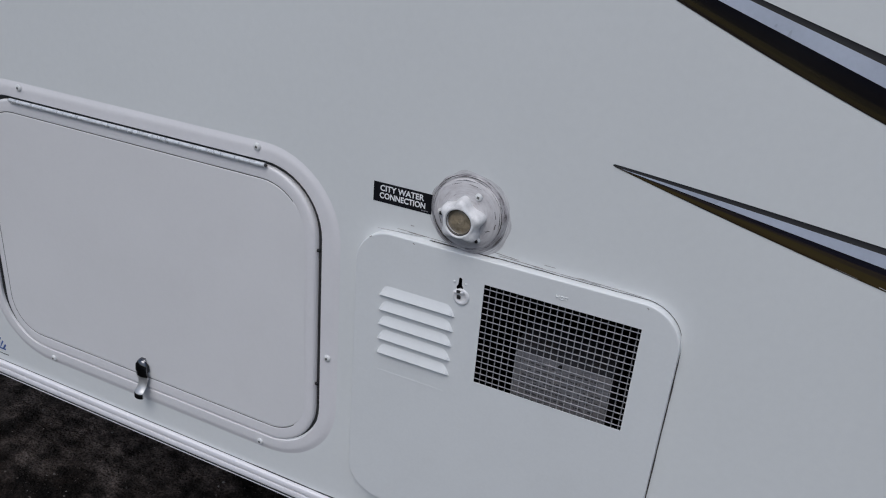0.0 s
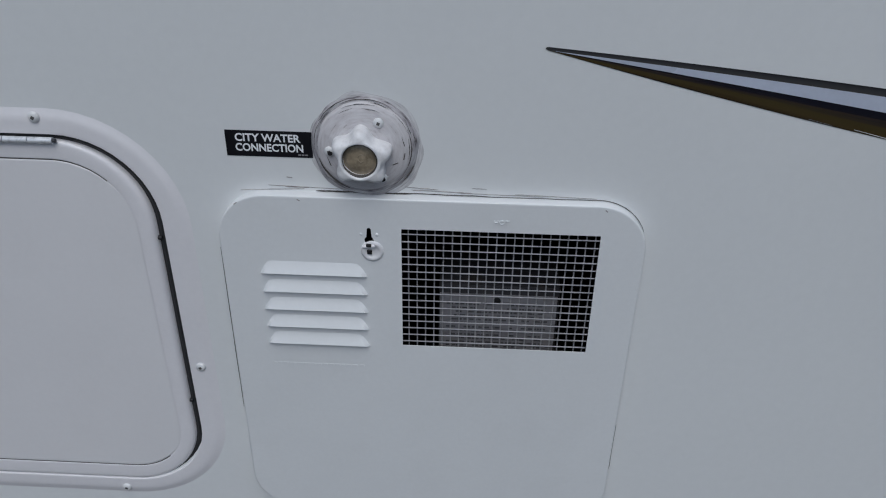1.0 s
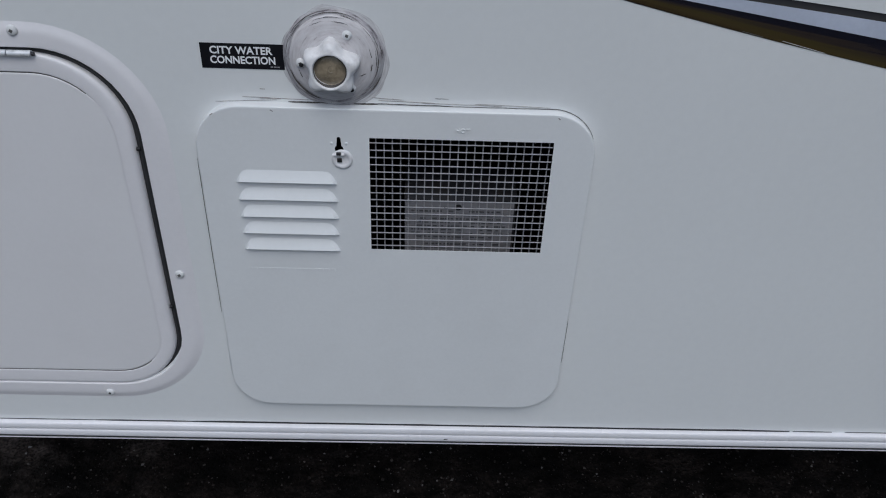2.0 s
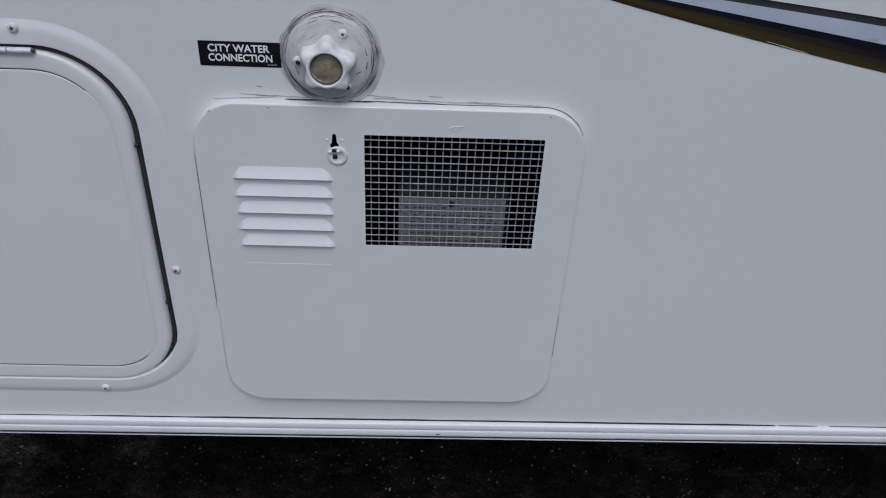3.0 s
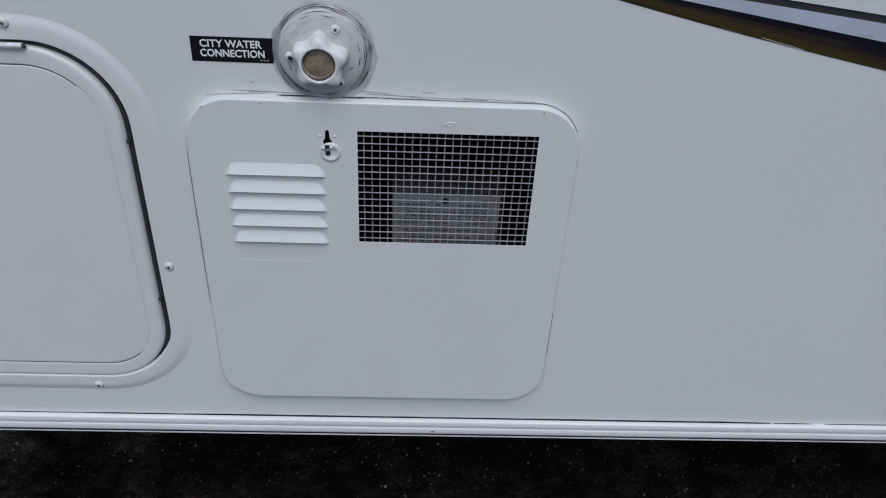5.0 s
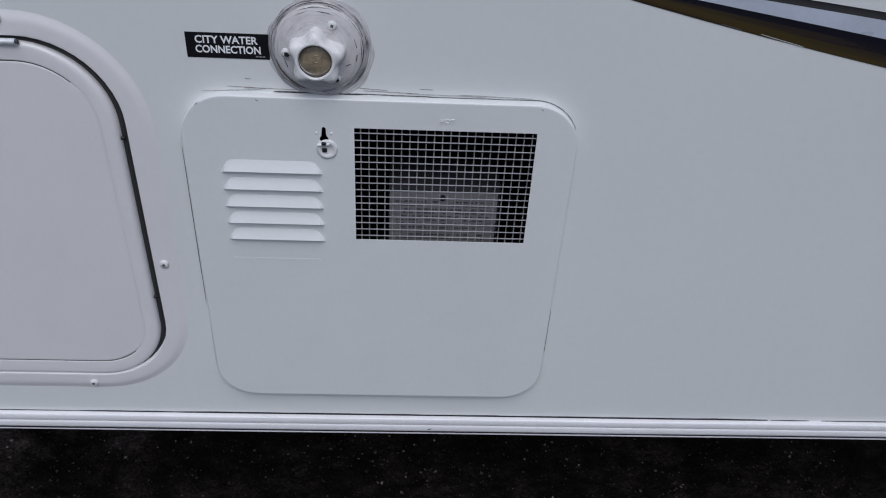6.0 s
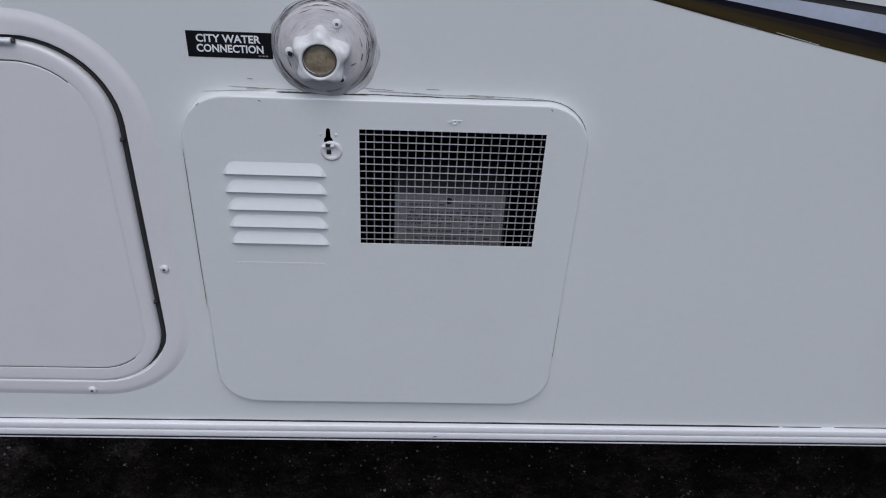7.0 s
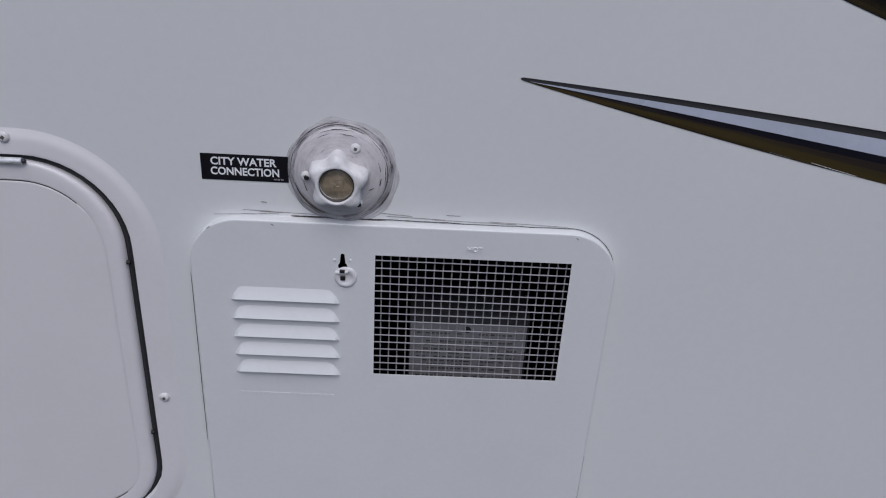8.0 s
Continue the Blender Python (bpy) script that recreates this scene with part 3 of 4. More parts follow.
# ---- storage locker door ----
def locker_door():
    x0, x1, z0, z1 = -1.0110, -0.2288, 0.5746, 1.1220
    at = thing("storage_door", ((x0 + x1) / 2, 0, z0), "closed white storage compartment door with rounded corners and dark chrome latch", "hatch door")

    def ring(f, y):
        """Between the flange's outer edge (f = 0) and its inner edge (f = 1)."""
        return [(x, y, z) for x, z in rrect(x0 + 0.0286 * f, x1 - 0.0286 * f, z0 + 0.0262 * f, z1 - 0.0258 * f, (0.130 - 0.030 * f, 0.134 - 0.034 * f))]
    bm = bmesh.new()
    prof = [(-0.12, 0.0003), (-0.03, -0.0002), (0.06, -0.0008), (0.15, -0.0015), (0.25, -0.0022), (0.36, -0.0027), (0.50, -0.0029), (0.88, -0.0029), (0.95, -0.0029), (0.985, -0.0027), (1.0, -0.0021), (1.0, 0.018)]
    loft(bm, [ring(f, y) for f, y in prof])
    part("frame", bm, FRAME, at, "white rounded frame flange")
    bm = bmesh.new()
    loft(bm, [ring(1.0, 0.0022), ring(1.06, 0.0012), ring(1.16, 0.0012), ring(1.24, 0.0030), ring(1.5, 0.0090)])
    part("gasket", bm, RUBBER, at, "black rubber door seal")

    # the leaf: a raised rim, a thin groove, and the flat panel
    lx0, lx1, lz0, lz1 = x0 + 0.0374, x1 - 0.0374, z0 + 0.0272, z1 - 0.0315
    lr = (0.101, 0.092)

    def leaf(inset, y):
        f = min(1.0, inset / 0.0222)
        pts = rrect(lx0 - 0.0036 * f, lx1 + 0.0036 * f, lz0 + 0.0024 * f, lz1, lr, inset)
        if inset < 0.0212:
            side, head = y if isinstance(y, tuple) else (y, y)
            return [(x, side + (head - side) * abs(math.sin(radians(90 * (i // 13) + 90 * (i % 13) / 12))), z) for i, (x, z) in enumerate(pts)]
        return [(x, -0.0028 + (y + 0.0028) * open_groove(i), z) for i, (x, z) in enumerate(pts)]

    def open_groove(i):
        """1 along the head and foot of the leaf; the groove closes up on the way round to its upright sides."""
        a = radians(90 * (i // 13) + 90 * (i % 13) / 12)
        k = max(0.0, min(1.0, (abs(math.sin(a)) - 0.5) / 0.45))
        return max(k * k * (3 - 2 * k), 0.45 if math.cos(a) < 0 else 0.0)
    bm = bmesh.new()
    loft(bm, [leaf(i, y) for i, y in ((0, 0.014), (0, (0.0075, 0.0020)), (0.0006, (0.0045, -0.0012)), (0.0018, (0.0018, -0.0024)), (0.0036, (-0.0004, -0.0028)), (0.0058, (-0.0018, -0.0029)),
                                      (0.0080, (-0.0025, -0.0029)), (0.0105, -0.0029), (0.0205, -0.0029), (0.0213, -0.0028), (0.0221, -0.0021), (0.0222, 0.0), (0.0232, 0.0))])
    door = part("door_leaf", bm, FRAME, at, "white extruded rim")
    bm = bmesh.new()
    loft(bm, [leaf(0.0218, -0.0024), leaf(0.0230, -0.0024)], keep=lambda i: open_groove(i) > 0.3 and open_groove((i + 1) % 52) > 0.3)
    part("groove", bm, SEAM, door, "thin dark groove", smooth=0)
    bm = bmesh.new()
    loft(bm, [leaf(i, y) for i, y in ((0.0230, 0.0), (0.0230, -0.0019), (0.0236, -0.0026), (0.0244, -0.0028), (0.0260, -0.0028))], cap=True)
    part("panel", bm, LEAF, door, "flat white door panel")

    # piano hinge
    hz, n = 1.0905, 20
    a, b = -0.8740, -0.3538
    for i in range(n):
        p, q = a + (b - a) * i / n, a + (b - a) * (i + 1) / n
        bm = bmesh.new()
        tube(bm, (p + 0.0005, -0.0050, hz), (q - 0.0005, -0.0050, hz), 0.0036, 12)
        part("hinge_knuckle", bm, HINGE, at, "zinc-plated hinge knuckle")
    bm = bmesh.new()
    tube(bm, (a - 0.002, -0.0050, hz), (b + 0.0024, -0.0050, hz), 0.0022, 10)
    part("hinge_pin", bm, STEEL, at, "dark steel hinge pin")
    for x, z, t in ((-0.8500, 1.1150, 10), (-0.3690, 1.1150, 35), (-0.8610, 0.5840, 50), (-0.3745, 0.5850, 20), (-0.2437, 0.7990, 65), (-0.9980, 0.80, 5)):
        screw(at, x, z, -0.0027, t)
    for z in (0.977, 0.743):
        bm = bmesh.new()
        tube(bm, (-0.2660, -0.0002, z), (-0.2620, -0.0002, z), 0.0025, 10)
        part("rivet", bm, DARK, at, "small dark rivet in the door gap")

    # latch: rounded thumb plate over a hooked strap
    lx, lz = -0.6270, 0.6410
    latch_bm = bmesh.new()
    rows = []
    prof = [(0.024, -0.0046), (0.024, -0.010), (0.021, -0.0130), (0.014, -0.0152), (0.004, -0.0160), (-0.009, -0.0150), (-0.014, -0.0138), (-0.020, -0.0140), (-0.031, -0.0175), (-0.036, -0.0235), (-0.0395, -0.0262), (-0.043, -0.0272), (-0.0495, -0.0272)]
    for k, (dz, y) in enumerate(prof):
        w = 0.0128 if dz < 0.008 else 0.0128 * math.sqrt(max(0.12, 1 - ((dz - 0.008) / 0.0165) ** 2))
        if dz < -0.015:
            w = 0.0096
        rows.append([latch_bm.verts.new((lx + w * s, y + 0.0034 * s * s, lz + dz)) for s in (-1, -0.9, -0.5, 0, 0.5, 0.9, 1)])
    for k, (r0, r1) in enumerate(zip(rows, rows[1:])):
        for i in range(6):
            latch_bm.faces.new((r0[i], r0[i + 1], r1[i + 1], r1[i])).material_index = 1 if 5 <= k <= 9 else 0
    g = bmesh.ops.extrude_face_region(latch_bm, geom=list(latch_bm.faces))
    bmesh.ops.translate(latch_bm, verts=[v for v in g["geom"] if isinstance(v, bmesh.types.BMVert)], vec=(0, 0.002, 0.001))
    latch = part("latch", latch_bm, (CHROME, SATIN), at, "dark chrome thumb plate with a satin hooked strap", smooth=50)
    bm = bmesh.new()
    lathe(bm, [(0.0125, 0.0), (0.0125, 0.006), (0.0112, 0.0085)], (lx, -0.0036, lz + 0.006), 24)
    part("latch_base", bm, RUBBER, latch, "black latch base")
    return at


locker_door()


# ---- water heater access door ----
HX0, HX1, HZ0, HZ1, HR = -0.1945, 0.2605, 0.5756, 1.0402, 0.054
MX0, MX1, MZ0, MZ1 = 0.0020, 0.2117, 0.8512, 1.0050
FACE = -0.0120


def heater_door():
    at = thing("heater_door", ((HX0 + HX1) / 2, 0, HZ0), "square white metal water heater access door with louvres and wire grille", "access door")

    def ring(inset, y):
        return [(x, y, z) for x, z in rrect(HX0, HX1, HZ0, HZ1, HR, inset)]
    bm = bmesh.new()
    vs = loft(bm, [ring(i, y) for i, y in ((0.0, 0.0006), (0.0, -0.0102), (0.0003, -0.0112), (0.0009, -0.0118), (0.0018, FACE), (0.0030, FACE))])
    inner = vs[-1]
    edges = [bm.edges.get((inner[i], inner[(i + 1) % len(inner)])) for i in range(len(inner))]

    def hole(loop):
        hv = [bm.verts.new((x, FACE, z)) for x, z in loop]
        he = [bm.edges.new((hv[i], hv[(i + 1) % len(hv)])) for i in range(len(hv))]
        back = [bm.verts.new((x, FACE + 0.0008, z)) for x, z in loop]
        return hv, he, back
    kx, kz = -0.0325, 0.9880
    slot = []
    for i in range(9):
        a = radians(180 * i / 8)
        slot.append((kx + 0.0022 * math.cos(a), kz + 0.0150 + 0.0022 * math.sin(a)))
    for i in range(13):
        a = radians(125 + 290 * i / 12)
        slot.append((kx + 0.0050 * math.cos(a), kz + 0.0020 + 0.0050 * math.sin(a)))
    holes = [hole([(MX0, MZ0), (MX1, MZ0), (MX1, MZ1), (MX0, MZ1)]), hole(slot)]
    bmesh.ops.triangle_fill(bm, use_beauty=True, edges=edges + [e for h in holes for e in h[1]])
    for hv, he, back in holes:
        for i in range(len(hv)):
            j = (i + 1) % len(hv)
            bm.faces.new((hv[i], hv[j], back[j], back[i]))
    shell = part("door_shell", bm, PAINT, at, "white enamelled sheet metal")

    # pressed louvres
    for k in range(5):
        zb = 0.9466 - 0.02385 * k
        zt = zb + 0.0150
        bm = bmesh.new()
        xa, xb = -0.1540, -0.0355
        nx, nz = 28, 6
        grid = []
        for j in range(nz + 1):
            t = j / nz
            row = []
            for i in range(nx + 1):
                u = i / nx
                shrink = 0.0090 * (1 - t)
                x = xa + shrink + (xb - xa - 2 * shrink) * u
                edge = min(u, 1 - u) * (xb - xa)
                lift = min(1.0, edge / (0.0032 + 0.0035 * (1 - t))) ** 0.85
                rise = 0.0060 * t ** 1.15 * lift
                row.append(bm.verts.new((x, FACE + 0.0004 - rise, zt + (zb - 0.0038 * (1 - lift) * t - zt) * t)))
            grid.append(row)
        for a, b in zip(grid, grid[1:]):
            for i in range(nx):
                bm.faces.new((a[i], a[i + 1], b[i + 1], b[i]))
        low = [bm.verts.new((v.co.x, v.co.y + 0.0008, v.co.z - 0.0007)) for v in grid[-1]]
        back = [bm.verts.new((v.co.x, FACE - 0.0002, v.co.z + 0.0006)) for v in grid[-1]]
        for i in range(nx):
            bm.faces.new((grid[-1][i], grid[-1][i + 1], low[i + 1], low[i]))
            bm.faces.new((low[i], low[i + 1], back[i + 1], back[i]))
        part("louvre", bm, PAINT, at, smooth=50)

    # wire grille behind the opening
    pitch, r = 0.00945, 0.00079
    y = FACE + 0.0030
    x = MX0 + 0.0070
    while x < MX1 + 0.001:
        bm = bmesh.new()
        tube(bm, (x, y + 0.0016, MZ0 - 0.004), (x, y + 0.0016, MZ1 + 0.004), r, 8)
        part("wire", bm, WIRE, at)
        x += pitch
    z = MZ1 - 0.0075
    while z > MZ0 - 0.001:
        bm = bmesh.new()
        tube(bm, (MX0 - 0.004, y, z), (MX1 + 0.004, y, z), r, 8)
        part("wire", bm, WIRE, at)
        z -= pitch

    # turn latch and the two dimples beside its slot
    for dx in (-0.0085, 0.0085):
        bm = bmesh.new()
        lathe(bm, [(0.0016, 0), (0.0014, 0.0008), (0.0007, 0.0012)], (kx + dx, FACE, kz + 0.0095), 10)
        part("dimple", bm, PAINT, at)
    rx, rz = kx + 0.0032, kz - 0.0108
    bm = bmesh.new()
    lathe(bm, [(0.0124, 0.0), (0.0122, 0.0008), (0.0114, 0.0018), (0.0100, 0.0023), (0.0084, 0.0021), (0.0072, 0.0014), (0.0064, 0.0008)], (rx, FACE, rz), 36, wob=0.05, seed=4)
    knob = part("turn_latch", bm, KNOB, at, "round white turn latch with a wire loop", smooth=60)
    bm = bmesh.new()
    tube(bm, (rx - 0.0105, FACE - 0.0018, rz + 0.0056), (rx + 0.0030, FACE - 0.0022, rz + 0.0074), 0.0018, 10)
    part("latch_loop", bm, KNOB, knob, smooth=60)
    bm = bmesh.new()
    box(bm, kx - 0.0030, kx + 0.0026, FACE - 0.0042, FACE - 0.0010, kz - 0.0046, kz - 0.0008, 0.0006, 1)
    box(bm, kx - 0.0024, kx + 0.0030, FACE - 0.0026, FACE - 0.0006, kz - 0.0142, kz - 0.0086, 0.0006, 1)
    part("latch_slot", bm, DARK, knob, "dark slots in the latch", smooth=0)

    for x, z, length, turn in ((-0.1050, HZ1 - 0.0046, 0.0034, 150), (-0.1720, HZ1 - 0.0110, 0.0040, 35), (0.2140, HZ1 - 0.0052, 0.0030, 140)):
        bm = bmesh.new()
        d = Vector((math.cos(radians(turn)), 0, math.sin(radians(turn)))) * length / 2
        tube(bm, Vector((x, FACE, z)) - d, Vector((x, FACE, z)) + d, 0.0006, 6)
        part("paint_chip", bm, GRIME, at, "small chip in the white paint")

    # embossed word over the grille, and an unreadable embossed line under the louvres
    part("embossed_word", text_mesh("HOT", 0.0052, 0.0990, 1.0145, FACE + 0.0002, 0.0165, 0.0011), PAINT, at, "small embossed word in white paint", smooth=0)
    rng = random.Random(3)
    xx = -0.1505
    while xx < -0.042:
        w = rng.uniform(0.002, 0.007)
        bm = bmesh.new()
        box(bm, xx, xx + w, FACE - 0.00022, FACE + 0.0002, 0.8170, 0.8198, 0.0002, 1)
        part("embossed_bar", bm, PAINT, at)
        xx += w + rng.uniform(0.0012, 0.0028)
    return at


heater_door()


def heater_interior():
    """Dark burner compartment with a notice plate, seen through the grille."""
    hx0, hx1, hz0, hz1 = HEATER_HOLE
    at = thing("water_heater", ((hx0 + hx1) / 2, 0.1, hz0), "dark water heater compartment with a faded notice plate", "water heater")
    bm = bmesh.new()
    a, b, c, d = hx0 + 0.003, hx1 - 0.003, hz0 + 0.003, hz1 - 0.003
    q = [[bm.verts.new((x, y, z)) for x, z in ((a, c), (b, c), (b, d), (a, d))] for y in (0.002, 0.22)]
    for i in range(4):
        j = (i + 1) % 4
        bm.faces.new((q[0][i], q[0][j], q[1][j], q[1][i]))
    bm.faces.new(q[1])
    bmesh.ops.solidify(bm, geom=list(bm.faces), thickness=0.001)
    part("housing", bm, STEEL, at, "dark sheet steel housing", smooth=0)
    py = 0.040
    bm = bmesh.new()
    box(bm, 0.0405, 0.1836, py, py + 0.09, 0.64, 0.9035, 0.003, 2)
    boxp = part("flue_box", bm, STEEL, at, "dark steel flue box")
    bm = bmesh.new()
    box(bm, 0.0420, 0.1805, py - 0.0012, py - 0.0002, 0.735, 0.8915)
    part("notice_plate", bm, PLATE, boxp, "faded grey notice plate", smooth=0)
    bm = bmesh.new()
    lathe(bm, [(0.0044, 0.0), (0.0044, 0.0009), (0.0036, 0.0012)], (0.1096, py - 0.0013, 0.8838), 12)
    part("bolt_hole", bm, DARK, boxp, "dark hole")
    rng = random.Random(8)
    for row in range(15):
        z = 0.8765 - row * 0.0056
        x = 0.050 + rng.choice((0, 0.006))
        while x < 0.165:
            w = rng.uniform(0.002, 0.008)
            if rng.random() < 0.82 and abs(x + w / 2 - 0.110) > (0.009 if row < 2 else 0):
                bm = bmesh.new()
                box(bm, x, x + w, py - 0.0017, py - 0.0013, z, z + 0.0022)
                part("ink_bar", bm, INK, boxp, smooth=0)
            x += w + rng.uniform(0.0010, 0.0026)
    return at


heater_interior()


def door_bead():
    """White sealant round the heater door; it is missing along parts of both sides and the top."""
    bm = bmesh.new()
    base = rrect(HX0, HX1, HZ0, HZ1, HR, 0, 12)
    loop = []
    for i, p in enumerate(base):
        q = base[(i + 1) % len(base)]
        long = math.hypot(q[0] - p[0], q[1] - p[1]) > 0.05
        m = 48 if long else 1
        for k in range(m):
            loop.append((p[0] + (q[0] - p[0]) * k / m, p[1] + (q[1] - p[1]) * k / m))

    def off(k, d, y):
        out = []
        m = len(loop)
        for i, (x, z) in enumerate(loop):
            (ax, az), (bx, bz) = loop[i - 1], loop[(i + 1) % m]
            tx, tz = bx - ax, bz - az
            l = math.hypot(tx, tz) or 1
            nx, nz = tz / l, -tx / l
            w = d * fill(x, z) * (1 + 0.35 * noise.noise(Vector((x * 18, z * 18, k))))
            out.append((x + nx * w, y, z + nz * w))
        return out

    def fill(x, z):
        """1 where the joint is filled, falling to 0 where it is open."""
        gaps = []
        if x < HX0 + 0.01:
            gaps.append(max(0.735 - z, z - 0.965))
        if x > HX1 - 0.01:
            gaps.append(max(0.630 - z, z - 0.975))
        if z > HZ1 - 0.075:
            gaps.append(HZ1 - 0.045 - z)
        if z < HZ0 + 0.004:
            gaps.append(max(-0.125 - x, x - 0.198) + 0.012)
        slim = 1 - 0.55 * max(0.0, min(1.0, max(x - HX1 + 0.06, HX0 + 0.06 - x) / 0.06))
        return slim * min([1.0] + [max(0.0, min(1.0, g / 0.06)) for g in gaps])
    loft(bm, [off(1, -0.0004, -0.0106), off(1, 0.0014, -0.0088), off(2, 0.0034, -0.0054), off(3, 0.0062, -0.0022), off(4, 0.0098, -0.0001)],
         keep=lambda i: max(fill(*loop[i]), fill(*loop[(i + 1) % len(loop)])) > 0)
    b = part("sealant_bead", bm, BEAD, None, smooth=60)
    return tagged(b, "smeared white sealant bead round the heater door", "sealant")


door_bead()


def joint(points, w, seed):
    """A thin uneven dark line on the wall along a path of (x, z)."""
    bm = bmesh.new()
    rows = []
    n = len(points)
    for i, (x, z) in enumerate(points):
        (ax, az), (bx, bz) = points[max(0, i - 1)], points[min(n - 1, i + 1)]
        l = math.hypot(bx - ax, bz - az)
        nx, nz = -(bz - az) / l, (bx - ax) / l
        k = w / 2 * min(1.0, (i + 0.4) / 3, (n - 0.6 - i) / 3) * (1 + 0.6 * noise.noise(Vector((i * 0.37, seed, 0))))
        rows.append([bm.verts.new((x + nx * k * s, y, z + nz * k * s)) for s, y in ((-1, 0.0), (-1, -0.0006), (1, -0.0006), (1, 0.0))])
    for a, b in zip(rows, rows[1:]):
        for k in range(3):
            bm.faces.new((a[k], a[k + 1], b[k + 1], b[k]))
    return bm


def line(x0, z0, x1, z1, n=24, wave=0.0004, seed=0):
    return [(x0 + (x1 - x0) * i / n + wave * noise.noise(Vector((i * 0.17, seed, 3))), z0 + (z1 - z0) * i / n + wave * noise.noise(Vector((i * 0.17, seed, 7)))) for i in range(n + 1)]


# dark strips that stand in for shade in the open joint, with some dirt
for k, (pts, w) in enumerate((
        (line(HX0 - 0.0046, 0.735, HX0 - 0.0040, 0.968), 0.0006),
        (line(HX1 + 0.0024, 0.655, HX1 + 0.0022, 0.737), 0.0013),
        (line(HX1 + 0.0009, 0.620, HX1 + 0.0009, 0.982, 40), 0.0017),
        (line(-0.088, HZ1 + 0.0012, 0.012, HZ1 + 0.0008, 40, 0.0003), 0.0015),
        (line(0.000, HZ1 + 0.0016, 0.095, HZ1 + 0.0008, 40, 0.0004, 2), 0.0008),
        (line(0.085, HZ1 + 0.0006, 0.212, HZ1 + 0.0006, 40, 0.0005, 5), 0.0004),
        (line(-0.125, HZ0 - 0.0012, 0.198, HZ0 - 0.0012, 60, 0.0004), 0.0007),
        ([(HX1 - HR + (HR + 0.0010) * math.cos(radians(a)), HZ1 - HR + (HR + 0.0010) * math.sin(radians(a))) for a in range(92, 17, -3)], 0.0005))):
    tagged(part("door_joint", joint(pts, w, k), SEAM, None, smooth=0), "thin dark strip for shade and dirt in the heater door's joint", "joint", kind="structure")

# grime washed along the wall above the heater door
for k, (x0, z0, x1, z1, w) in enumerate((
        (-0.168, 1.0395, -0.100, 1.0432, 0.0006), (-0.138, 1.0462, -0.058, 1.0440, 0.0007), (-0.120, 1.0448, -0.095, 1.0446, 0.0010),
        (0.012, 1.0458, 0.075, 1.0444, 0.0010), (0.005, 1.0490, 0.040, 1.0470, 0.0008), (0.060, 1.0440, 0.150, 1.0428, 0.0006), (0.120, 1.0446, 0.205, 1.0424, 0.0006),
        (-0.135, 1.0395, -0.125, 1.0388, 0.0012), (-0.118, 1.0560, -0.112, 1.0556, 0.0012), (0.075, 1.0500, 0.090, 1.0496, 0.0006), (-0.8330, 0.5103, -0.8250, 0.5097, 0.0022))):
    tagged(part("grime_streak", joint(line(x0, z0, x1, z1, 30, 0.0003, k), w * 0.6, k + 20), GRIME, None, smooth=0), "thin grey-brown grime streak on the white wall", "stain", kind="structure")


